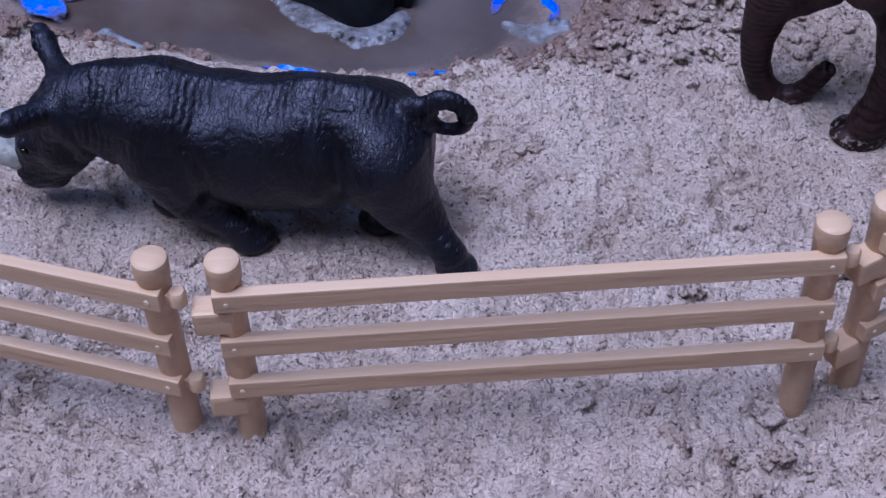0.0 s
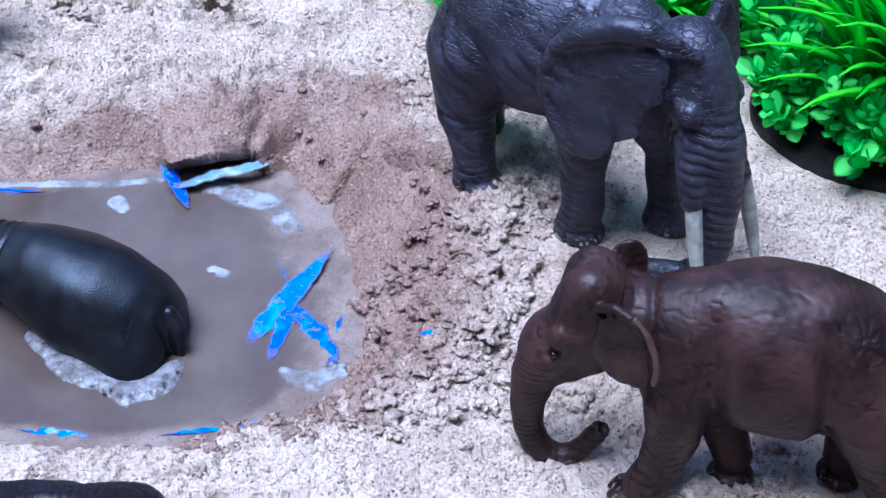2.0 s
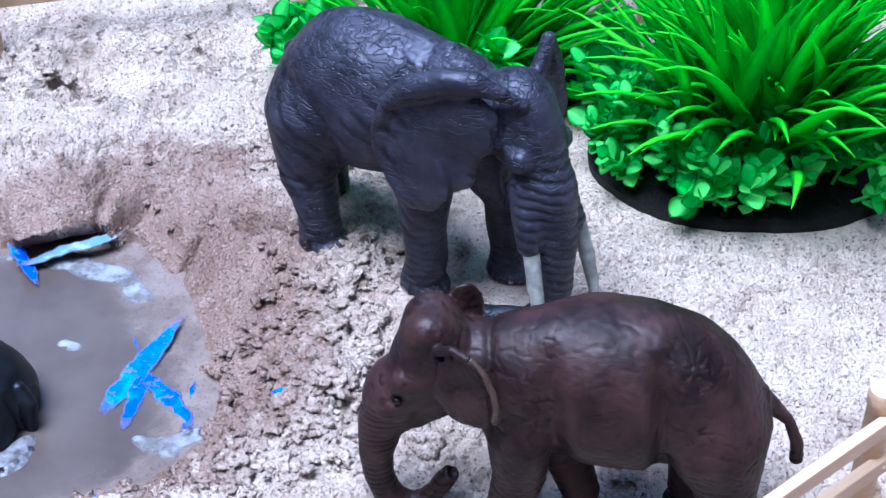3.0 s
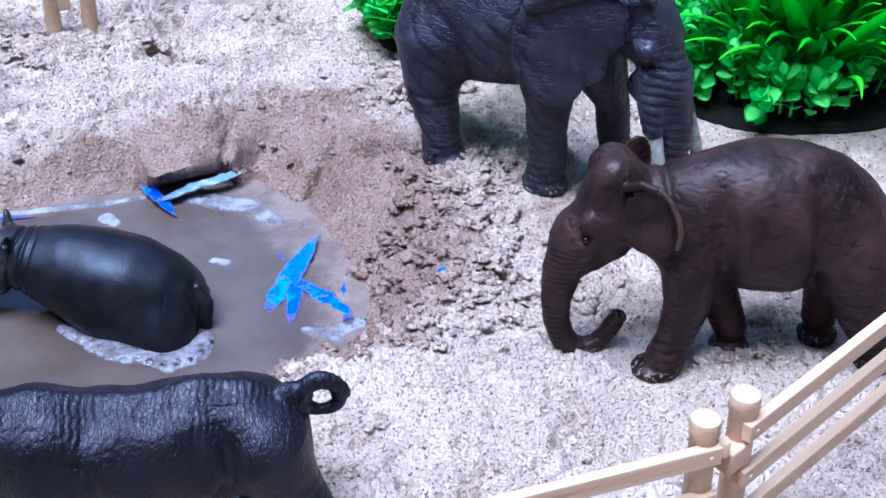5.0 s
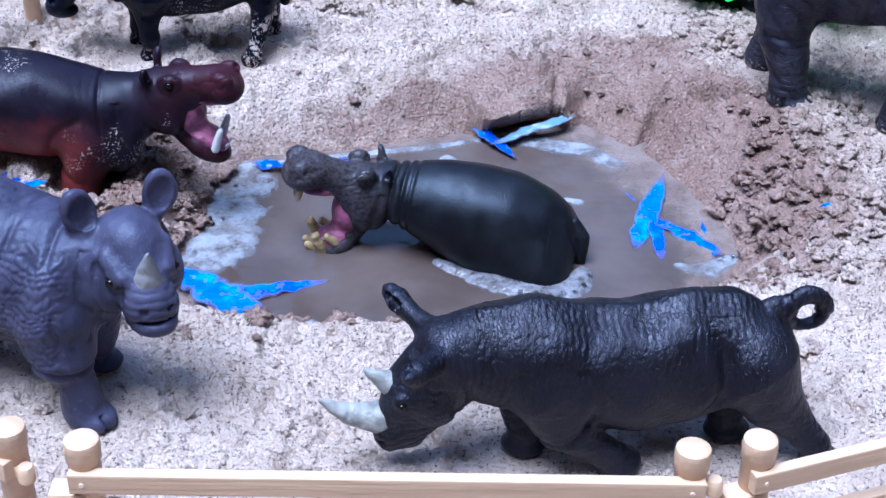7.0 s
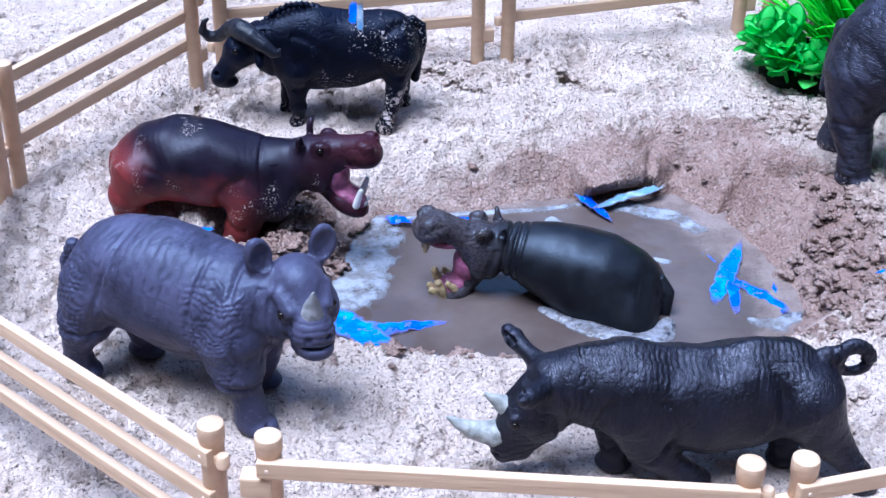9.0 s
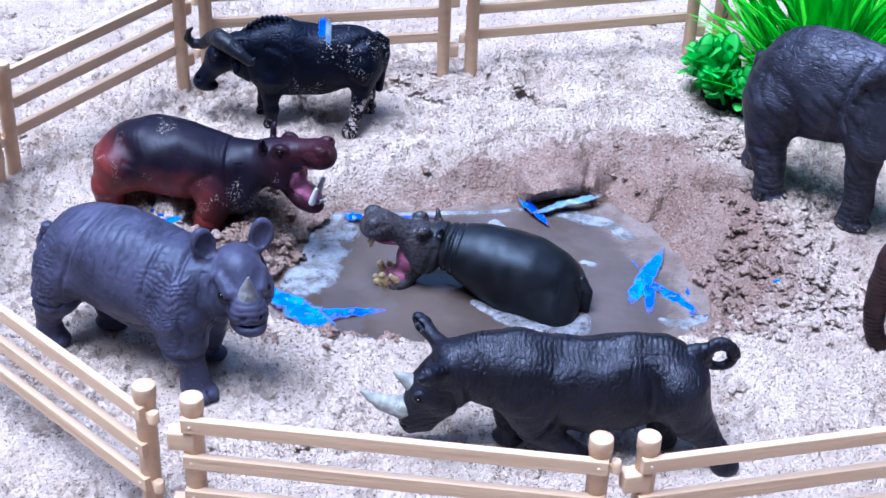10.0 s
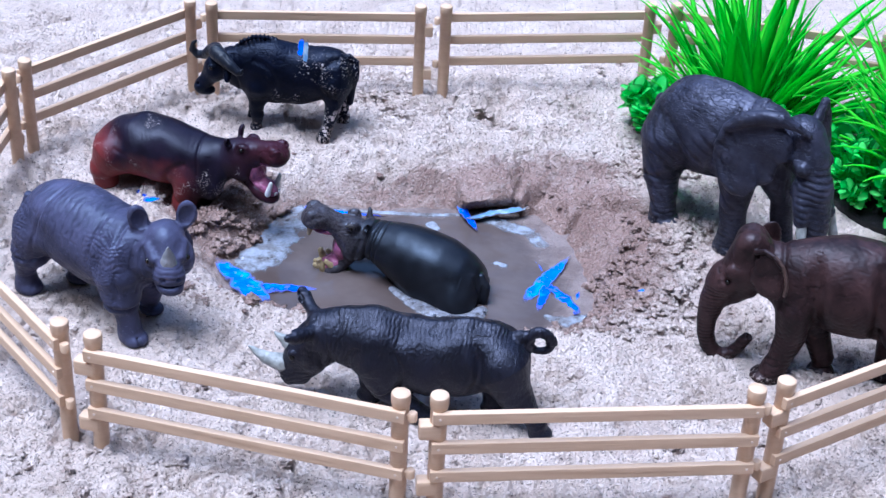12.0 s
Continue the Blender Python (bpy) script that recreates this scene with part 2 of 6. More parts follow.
def threads(p, wave, seed, stretch=(1, 1, 1)):
    """A net of thin wandering creases, 0 to 1."""
    bend = p + 0.22 * wave * np.stack([lumps(p, wave, seed + 1), lumps(p, 1.1 * wave, seed + 2), lumps(p, 1.2 * wave, seed + 3)], 1).astype(np.float32)
    s = np.array(stretch, np.float32)
    a = np.exp(-(lumps(bend * s, wave, seed + 4) / 0.17) ** 2)
    return a * np.clip(0.8 + 0.6 * lumps(p, 2.4 * wave, seed + 5), 0, 1)


def carved(f, lo, hi, step, folds=None, fine=None, deep=0.3):
    """A solid skinned at a coarse step, then split once and cut with fine relief: (vertices in metres and how deep each lies in a crease, quads)."""
    v, q = skin(f, lo, hi, step, folds)
    v = v * 1000
    e = np.stack([q, np.roll(q, -1, 1)], -1).reshape(-1, 2)
    e.sort(axis=1)
    u, inv = np.unique(e, axis=0, return_inverse=True)
    inv = inv.reshape(-1, 4) + len(v)
    mid = np.arange(len(q)) + len(v) + len(u)
    p = np.concatenate([v, v[u].mean(1), v[q].mean(1)]).astype(np.float32)
    quads = np.concatenate([np.stack([q[:, k], inv[:, k], mid, inv[:, k - 1]], 1) for k in range(4)])
    cut = np.zeros(len(p))
    for turn in range(2):
        d = f(p)
        g = np.stack([f(p + 0.35 * w) - d for w in np.eye(3, dtype=np.float32)], 1) / 0.35
        g /= np.maximum((g * g).sum(1), 0.2)[:, None]
        if folds is not None:
            d = d + folds(p)
        if turn == 1 and fine is not None:
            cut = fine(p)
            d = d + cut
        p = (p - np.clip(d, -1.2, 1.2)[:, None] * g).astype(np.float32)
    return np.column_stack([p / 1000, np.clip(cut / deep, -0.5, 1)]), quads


def figure(name, pieces, place, label, category="toy animal", group="toy animals in the sand"):
    """One mesh out of pieces (verts, quads, material)."""
    verts, faces, slots, mats, crease, base = [], [], [], [], [], 0
    for v, q, m in pieces:
        verts.append(v[:, :3])
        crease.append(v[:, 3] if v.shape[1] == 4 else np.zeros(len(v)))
        faces.append(q + base)
        base += len(v)
        if m not in mats:
            mats.append(m)
        slots += [mats.index(m)] * len(q)
    me = bpy.data.meshes.new(name)
    me.from_pydata(np.concatenate(verts).tolist(), [], np.concatenate(faces).tolist())
    for m in mats:
        me.materials.append(m)
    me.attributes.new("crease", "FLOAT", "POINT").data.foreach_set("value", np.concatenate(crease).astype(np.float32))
    me.polygons.foreach_set("material_index", slots)
    me.polygons.foreach_set("use_smooth", [True] * len(me.polygons))
    ob = new(name, me)
    ob.matrix_world = place
    return tagged(ob, label, category, group)


def part(name, bm, material, parent, label="", smooth=False):
    me = bpy.data.meshes.new(name)
    bm.to_mesh(me)
    bm.free()
    if smooth:
        me.polygons.foreach_set("use_smooth", [True] * len(me.polygons))
        me.set_sharp_from_angle(angle=radians(38))
    me.materials.append(material)
    ob = new(name, me)
    ob.parent = parent
    if label:
        tagged(ob, label)
    return ob


def block(x0, x1, y0, y1, z0, z1, bevel=0.0):
    bm = bmesh.new()
    bmesh.ops.create_cube(bm, size=1, matrix=Matrix.Translation(((x0 + x1) / 2, (y0 + y1) / 2, (z0 + z1) / 2)) @ Matrix.Diagonal((x1 - x0, y1 - y0, z1 - z0, 1)))
    if bevel:
        bmesh.ops.bevel(bm, geom=list(bm.edges), offset=bevel, segments=2, profile=0.6, affect="EDGES")
    return bm


def lathe(rows, seg=20, at=(0, 0, 0)):
    """A turned solid from rows of (radius, height)."""
    bm = bmesh.new()
    rings = []
    for r, z in rows:
        rings.append([bm.verts.new((at[0] + r * math.cos(2 * math.pi * k / seg), at[1] + r * math.sin(2 * math.pi * k / seg), at[2] + z)) for k in range(seg)])
    for a, b in zip(rings, rings[1:]):
        for k in range(seg):
            bm.faces.new((a[k], a[(k + 1) % seg], b[(k + 1) % seg], b[k]))
    bm.faces.new(rings[0][::-1])
    bm.faces.new(rings[-1])
    return bm


# ---------------------------------------------------------------- sand
POND = (-0.01, 0.213)
WATER = -0.023
RIM = [(0.0, 0.094), (0.4, 0.091), (0.7, 0.092), (1.0, 0.078), (1.35, 0.068), (1.75, 0.062), (2.1, 0.072), (2.35, 0.083), (2.6, 0.080), (2.8, 0.077), (3.0, 0.077),
       (3.2, 0.093), (3.6, 0.088), (3.95, 0.074), (4.4, 0.061), (4.8, 0.063), (5.2, 0.076), (5.6, 0.091), (5.95, 0.1), (6.2832, 0.094)]
FEET = [  # places where something stands: x, y, height of the sand
    (0.006, 0.058, 0.0), (-0.0165, 0.070, 0.0), (0.058, 0.051, 0.0), (0.038, 0.066, 0.0),
    (-0.126, 0.103, 0.0), (-0.122, 0.128, 0.0), (-0.183, 0.143, 0.0), (-0.163, 0.15, 0.0),
    (-0.17, 0.25, -0.002), (-0.127, 0.243, -0.014), (-0.12, 0.258, -0.014), (-0.163, 0.265, -0.002),
    (-0.1, 0.319, 0.0), (-0.103, 0.335, 0.0), (-0.063, 0.318, -0.006), (-0.052, 0.336, 0.0),
    (0.126, 0.236, 0.002), (0.130, 0.267, 0.002), (0.157, 0.211, 0.002), (0.186, 0.215, 0.002),
    (0.163, 0.11, -0.004), (0.187, 0.119, -0.004), (0.235, 0.097, -0.004), (0.221, 0.114, -0.004),
]


def rim_distance(x, y):
    dx, dy = x - POND[0], y - POND[1]
    th = np.mod(np.arctan2(dy, dx), 2 * np.pi)
    r = np.interp(th, [a for a, _ in RIM], [b for _, b in RIM])
    return np.hypot(dx, dy) - r, th


def fbm(x, y, scale, octaves, seed):
    """Cheap value noise on arrays, about -1 to 1."""
    rng = np.random.RandomState(seed)
    total, amp, norm = 0, 1.0, 0
    for _ in range(octaves):
        table = rng.rand(256, 256) * 2 - 1
        u, v = x * scale + rng.rand() * 100, y * scale + rng.rand() * 100
        i, j = np.floor(u).astype(int), np.floor(v).astype(int)
        fu, fv = u - i, v - j
        fu, fv = fu * fu * (3 - 2 * fu), fv * fv * (3 - 2 * fv)
        a, b = table[i % 256, j % 256], table[(i + 1) % 256, j % 256]
        c, d = table[i % 256, (j + 1) % 256], table[(i + 1) % 256, (j + 1) % 256]
        total = total + amp * ((a * (1 - fu) + b * fu) * (1 - fv) + (c * (1 - fu) + d * fu) * fv)
        norm += amp
        amp *= 0.5
        scale *= 2.03
    return total / norm


CRACKS = [((0.099, 0.258), (0.118, 0.243), 0.008), ((0.077, 0.254), (0.089, 0.265), 0.007), ((0.053, 0.276), (0.071, 0.290), 0.0045), ((0.02, 0.315), (0.034, 0.308), 0.005), ((-0.005, 0.300), (0.012, 0.305), 0.004),
          ((-0.03, 0.335), (-0.012, 0.327), 0.004), ((0.06, 0.345), (0.085, 0.33), 0.004), ((0.03, 0.36), (0.05, 0.35), 0.004), ((0.05, 0.31), (0.062, 0.304), 0.004),
          ((0.1, 0.2), (0.109, 0.186), 0.003), ((0.094, 0.186), (0.1, 0.168), 0.003), ((0.03, 0.33), (0.07, 0.318), 0.0018), ((-0.05, 0.318), (-0.005, 0.326), 0.0012),
          ((0.077, 0.043), (0.1, 0.041), 0.0025), ((-0.06, -0.035), (-0.02, -0.022), 0.0022), ((0.01, 0.345), (0.05, 0.352), 0.002), ((-0.3, 0.43), (-0.1, 0.445), 0.003), ((-0.34, 0.385), (-0.17, 0.45), 0.004), ((-0.37, 0.36), (-0.24, 0.415), 0.004), ((-0.06, 0.47), (0.03, 0.476), 0.004), ((0.09, 0.47), (0.2, 0.46), 0.003)]
PITS = [((0.0285, -0.0075), 0.007, 0.005), ((0.004, -0.012), 0.007, 0.0025), ((-0.113, 0.0275), 0.006, 0.006), ((-0.122, -0.001), 0.008, 0.004), ((0.134, 0.007), 0.009, 0.005),
        ((-0.2, 0.24), 0.016, 0.005), ((0.102, 0.193), 0.005, 0.007), ((0.097, 0.168), 0.004, 0.005), ((-0.096, 0.251), 0.0045, 0.006), ((-0.105, 0.243), 0.0045, 0.006), ((-0.100, 0.228), 0.004, 0.004), ((0.045, 0.352), 0.022, 0.006),
        ((-0.12, 0.373), 0.014, 0.004), ((0.16, 0.21), 0.012, 0.003), ((-0.09, 0.292), 0.012, 0.003)]


HEAPS = [((-0.121, 0.004), 0.013, 0.006), ((-0.135, -0.004), 0.010, 0.004), ((0.108, 0.0), 0.012, 0.004), ((0.17, -0.006), 0.014, 0.005), ((0.125, 0.300), 0.010, 0.004), ((-0.2, 0.215), 0.02, 0.004),
         ((0.066, 0.374), 0.014, 0.005), ((0.02, 0.372), 0.012, 0.004), ((-0.205, 0.305), 0.016, 0.004), ((-0.097, 0.262), 0.008, 0.004), ((-0.108, 0.232), 0.008, 0.003)]


def sand_height(x, y):
    x, y = np.asarray(x, float), np.asarray(y, float)
    d, th = rim_distance(x, y)
    d = d + 0.004 * fbm(x, y, 60, 3, 5)
    right = np.exp(-((np.mod(th + np.pi, 2 * np.pi) - np.pi) / 0.9) ** 2)
    left = np.exp(-((th - 3.0) / 0.5) ** 2)
    back = np.exp(-((th - 1.7) / 0.6) ** 2)
    bank = 0.026 + 0.012 * right + 0.02 * left + 0.008 * back
    t = np.clip((d - 0.001 + 0.007 * back) / bank, 0, 1)
    dip = -0.027 * (1 - t) ** 1.55
    h = dip + 0.0035 * right * np.exp(-((d - 0.035) / 0.014) ** 2)
    rough = np.clip((d - 0.002 + 0.006 * back) / 0.008, 0, 1) * (0.3 + 0.7 * t ** 2)
    turn = np.mod(th + np.pi, 2 * np.pi) - np.pi
    trod = np.exp(-((turn - 0.45) / 0.5) ** 4) * np.clip(1.15 - np.abs(d - 0.016) / 0.024, 0, 1)
    h = h + rough * (0.003 * fbm(x, y, 26, 3, 1) + 0.002 * fbm(x, y, 95, 3, 2))
    lumpy = (0.4 + 0.12 * right + 0.3 * left + 0.7 * np.clip(fbm(x, y, 20, 2, 21), 0, 1)) * (1 - 0.45 * trod)
    bars = np.abs(fbm(x, y, 170, 2, 9))
    h = h + rough * lumpy * 0.0056 * (bars - 0.25)
    crumb = np.abs(fbm(x, y, 420, 2, 13))
    calm = (0.35 + 0.65 * np.clip(0.5 + 1.6 * fbm(x, y, 28, 3, 14) + right, 0, 1)) * (1 - 0.5 * trod)
    h = h + rough * (0.5 + 0.5 * lumpy) * calm * 0.0042 * (crumb - 0.25)
    hole = np.clip((-0.2 - fbm(x, y, 230, 2, 15)) / 0.14, 0, 1) * np.clip(0.5 + 1.8 * fbm(x, y, 35, 2, 16), 0, 1)
    h = h - rough * 0.0048 * hole * (1 - 0.6 * trod) * (1 - 0.6 * right)
    seam = np.exp(-(fbm(x + 0.4 * y, y, 30, 3, 17) / 0.035) ** 2) * np.clip(1.7 * fbm(x, y, 24, 2, 18) - 0.1, 0, 1)
    h = h - rough * 0.0034 * seam
    # the hole washed out under the far bank
    w = 0.0012 * fbm(x, y, 70, 2, 78)
    front = 0.262 + 0.6 * np.maximum(x - 0.043, 0)
    back_edge = np.interp(x, [0.019, 0.030, 0.040, 0.048, 0.0535], [0.2775, 0.2830, 0.2880, 0.2880, 0.276]) + w
    inside = (x > 0.0195) & (x < 0.0535) & (y > front) & (y < back_edge)
    soft = np.clip((back_edge - y) / 0.004, 0, 1) * np.clip((x - 0.0195) / 0.003, 0, 1) * np.clip((0.0535 - x) / 0.003, 0, 1)
    h = np.where(inside, h + soft * np.minimum(-0.028 - h, 0), h)
    shelf = np.clip((x - 0.012) / 0.008, 0, 1) * np.clip((0.064 - x) / 0.008, 0, 1)
    ledge = -0.012 + 0.0022 * fbm(x, y, 150, 3, 79) + 0.35 * (y - back_edge)
    behind = (y >= back_edge) & (y < 0.33)
    h = np.where(behind, np.maximum(h, h + shelf * np.maximum(ledge - h, 0)), h)
    for (x0, y0), (x1, y1), deep in CRACKS:
        n = (x1 - x0) ** 2 + (y1 - y0) ** 2
        u = np.clip(((x - x0) * (x1 - x0) + (y - y0) * (y1 - y0)) / n, 0, 1)
        wob = 0.0026 * fbm(x, y, 130, 2, 31)
        q = np.hypot(x - x0 - u * (x1 - x0) + wob, y - y0 - u * (y1 - y0) + wob)
        h = h - 1.7 * deep * np.exp(-(q / 0.0018) ** 2) * (0.4 + 0.6 * np.sin(np.pi * u))
    for (cx, cy), r, deep in PITS:
        q = np.hypot(x - cx, y - cy) / r * (1 + 0.35 * fbm(x, y, 140, 2, 33))
        h = h - deep * np.exp(-q ** 4) + 0.25 * deep * np.exp(-((q - 1.25) / 0.3) ** 2)
    for (cx, cy), r, high in HEAPS:
        q = np.hypot(x - cx, y - cy) / r * (1 + 0.4 * fbm(x, y, 110, 3, 35))
        h = h + high * np.clip(1.35 - q, 0, 0.7) * (1 + 0.5 * fbm(x, y, 240, 2, 36))
    away = np.clip((np.hypot(x, y - 0.2) - 0.5) / 2, 0, 1)
    away = np.maximum(away, 0.5 * np.clip((y - 0.4) / 0.02, 0, 1))
    h = h * (1 - away)
    for cx, cy, rx, ry in ((0.283, 0.272, 0.060, 0.045), (0.184, 0.342, 0.062, 0.036)):
        q = np.hypot((x - cx) / rx, (y - cy) / ry)
        w = np.clip((1.22 - q) / 0.2, 0, 1)
        h = h * (1 - w) + (0.0004 * fbm(x, y, 300, 2, 3) - 0.003 * (q < 0.94)) * w
    for fx, fy, fz in FEET:
        q = np.hypot(x - fx, y - fy)
        w = np.clip(1.6 - q / 0.011, 0, 1)
        h = h * (1 - w) + (fz - 0.0004 + 0.0005 * fbm(x, y, 200, 2, 3)) * w
    return h


def build_sand():
    core = np.arange(-0.29, 0.33, 0.00095)
    grow = 0.00095 * np.cumsum(1.25 ** np.arange(1, 47))
    xs = np.concatenate([core[0] - grow[::-1], core, core[-1] + grow])
    corey = np.arange(-0.08, 0.46, 0.00095)
    ys = np.concatenate([corey[0] - grow[::-1], corey, corey[-1] + grow])
    X, Y = np.meshgrid(xs, ys, indexing="ij")
    Z = sand_height(X, Y)
    edge = np.interp(X, [0.019, 0.030, 0.040, 0.048, 0.0535], [0.2775, 0.2830, 0.2880, 0.2880, 0.276])
    over = np.clip((X - 0.017) / 0.006, 0, 1) * np.clip((0.0575 - X) / 0.01, 0, 1)
    lip = over * np.clip((Z + 0.024) / 0.008, 0, 1) * np.exp(-(np.maximum(Y - edge, 0) / 0.024) ** 2) * (Y > edge - 0.003)
    Y = Y - 0.0150 * lip * (1 + 0.15 * fbm(X, Y, 70, 2, 77))
    nx, ny = X.shape
    i = np.arange(nx * ny).reshape(nx, ny)
    quads = np.stack([i[:-1, :-1], i[1:, :-1], i[1:, 1:], i[:-1, 1:]], -1).reshape(-1, 4)
    me = bpy.data.meshes.new("sand_ground")
    me.from_pydata(np.stack([X, Y, Z], -1).reshape(-1, 3).tolist(), [], quads.tolist())
    me.polygons.foreach_set("use_smooth", [True] * len(me.polygons))
    d, th = rim_distance(X, Y)
    right = np.exp(-((np.mod(th + np.pi, 2 * np.pi) - np.pi - 0.2) / 0.95) ** 2)
    left = np.exp(-((th - 2.9) / 0.6) ** 2)
    back = np.exp(-((th - 1.6) / 0.6) ** 2)
    reach = 0.008 + 0.050 * right + 0.024 * left + 0.012 * fbm(X, Y, 45, 4, 7)
    wet = np.clip((reach + 0.004 - d) / 0.03, 0, 1)
    turn = np.mod(th + np.pi, 2 * np.pi) - np.pi
    wet = np.maximum(wet, np.clip((0.056 + 0.014 * fbm(X, Y, 60, 3, 70) - d) / 0.026, 0, 0.8) * np.exp(-((turn - 0.22) / 0.82) ** 4))
    wet = np.maximum(wet, np.clip((0.020 + 0.012 * fbm(X, Y, 50, 3, 71) - d) / 0.016, 0, 0.75) * np.exp(-((th - 1.6) / 0.7) ** 4))
    wet = np.maximum(wet, np.clip((0.088 + 0.02 * fbm(X, Y, 40, 3, 72) - d) / 0.03, 0, 0.42) * np.exp(-((turn - 0.05) / 0.75) ** 4))
    patch = np.exp(-((X + 0.107) / 0.028) ** 2 - ((Y - 0.238) / 0.030) ** 2)
    wet = np.maximum(wet, np.clip(1.9 * patch + 0.35 * fbm(X, Y, 60, 3, 8) - 0.1, 0, 1) * (patch > 0.05))
    a = me.attributes.new("wet", "FLOAT", "POINT")
    a.data.foreach_set("value", wet.reshape(-1))
    me.materials.append(SAND)
    return tagged(new("ground", me), "pale damp play sand with a dug wallow", "sand", kind="structure")


build_sand()


def build_water():
    """Muddy water: thick and brown in the middle, clouded with loose sand towards its edge."""
    k = Mat("muddy_water", 0.12)
    shallow = k.attr("shallow")
    cloud = k.math("ADD", shallow, k.math("MULTIPLY", k.math("SUBTRACT", k.noise(45, 5, 0.62), 0.5), 1.1))
    deep = k.mix(k.ramp(k.noise(28, 5), 0.3, 0.7), (0.066, 0.0490, 0.0445), (0.104, 0.082, 0.0765))
    silt = k.mix(k.ramp(k.noise(70, 5, 0.6), 0.35, 0.65), (0.135, 0.100, 0.090), (0.215, 0.170, 0.158))
    silt = k.mix(k.ramp(k.noise(900, 3, 0.6), 0.36, 0.42, 0.5, 0), silt, (0.05, 0.038, 0.035))
    k.colour(k.mix(k.ramp(cloud, 0.3, 0.85), deep, silt))
    k.rough(k.math("ADD", k.ramp(k.noise(55, 4), 0.35, 0.7, 0.08, 0.24), k.math("MULTIPLY", shallow, 0.2)))
    k.bump(k.noise(40, 3), 0.0008)
    k.bump(k.math("MULTIPLY", k.noise(420, 3), shallow), 0.0006)
    verts, faces, far = [(POND[0], POND[1], WATER)], [], [0.0]
    n, rows = 160, 40
    for j in range(1, rows + 1):
        for i in range(n):
            a = 2 * math.pi * i / n
            rim = float(np.interp(a, [p for p, _ in RIM], [q for _, q in RIM]))
            r = (rim + 0.02) * j / rows
            verts.append((POND[0] + r * math.cos(a), POND[1] + r * math.sin(a), WATER))
            side = 0.010 + 0.022 * math.exp(-((math.remainder(a, 2 * math.pi) - 0.3) / 0.8) ** 2) + 0.008 * math.exp(-((a - 1.7) / 0.6) ** 2)
            far.append(min(1.0, max(0.0, 1 - (rim - r) / side)))
    for i in range(n):
        faces.append((0, 1 + i, 1 + (i + 1) % n))
        for j in range(rows - 1):
            p = 1 + j * n
            faces.append((p + i, p + n + i, p + n + (i + 1) % n, p + (i + 1) % n))
    me = bpy.data.meshes.new("water")
    me.from_pydata(verts, [], faces)
    me.attributes.new("shallow", "FLOAT", "POINT").data.foreach_set("value", far)
    me.materials.append(k.m)
    return tagged(new("water", me), "shallow brown muddy water in the wallow", "water", kind="structure")


build_water()

# ---------------------------------------------------------------- added unseen walls that block light from the horizon
BLOCKER = plain("dark_light_blocker", (0.085, 0.072, 0.066), 0.85, 0.4, 6, 0.003)
# Invented, never in view: low to the north, tall elsewhere to darken the flanks.
BLOCKERS = {"north": (0, 1.9, 3.6, 0.08, 1.0), "south": (0, -1.6, 3.6, 0.08, 2.6), "east": (1.8, 0.15, 0.08, 3.42, 2.4), "west": (-1.8, 0.15, 0.08, 3.42, 2.4)}
for side, (wx, wy, sx, sy, high) in BLOCKERS.items():
    bm = block(-sx / 2, sx / 2, -sy / 2, sy / 2, -0.05, high, 0.01)
    me = bpy.data.meshes.new("light_blocker_" + side)
    bm.to_mesh(me)
    bm.free()
    me.materials.append(BLOCKER)
    ob = new("light_blocker_" + side, me)
    ob.location = (wx, wy, 0)
    tagged(ob, "added plain dark wall, out of view, blocking low sky light", "wall", kind="structure")

# ---------------------------------------------------------------- fence
PANEL = 0.125


def build_panel():
    root = new("fence_panel")
    tagged(root, "tan plastic toy fence panel with three rails, pushed into sand", "toy fence", "fence panels round the wallow")
    post_rows = [(0.0030, -0.009), (0.0034, -0.002), (0.0034, 0.0516), (0.0037, 0.0520), (0.0038, 0.0556), (0.0036, 0.0567), (0.0029, 0.0572)]
    for x in (0.0, PANEL):
        post = part("post", lathe(post_rows, 20, (x, 0, 0)), WOOD, root, smooth=True)
        for z in (0.0481, 0.0337, 0.0197):
            part("rivet", lathe([(0.00055, 0), (0.0005, 0.0003)], 8), STEEL, post, "pale round rivet").matrix_local = pose(x, -0.0046, z, 90)
    for k, z in enumerate((0.0481, 0.0337, 0.0197)):
        part("rail", block(-0.0028, PANEL + 0.0028, -0.0046, -0.0018, z - 0.0026, z + 0.0026, 0.0004), WOOD, root)
    for z in (0.0375, 0.0095):
        part("hinge_lug", block(-0.0078, 0.001, -0.0036, 0.0022, z, z + 0.0068, 0.0008), WOOD, root)
        part("hinge_pin", lathe([(0.0015, 0), (0.0019, 0.0004), (0.0019, 0.0036), (0.0015, 0.0042)], 14, (PANEL + 0.0050, -0.0008, z + 0.0074)), WOOD, root, smooth=True)
        part("hinge_arm", block(PANEL + 0.001, PANEL + 0.005, -0.0022, 0.0006, z + 0.0080, z + 0.0110, 0.0006), WOOD, root)
    return root


def panel_pose(a, b, z=0.0):
    turn = math.degrees(math.atan2(b[1] - a[1], b[0] - a[0]))
    return pose(a[0], a[1], z, 0, 0, turn) @ Matrix.Diagonal((math.dist(a, b) / PANEL, 1, 1, 1))


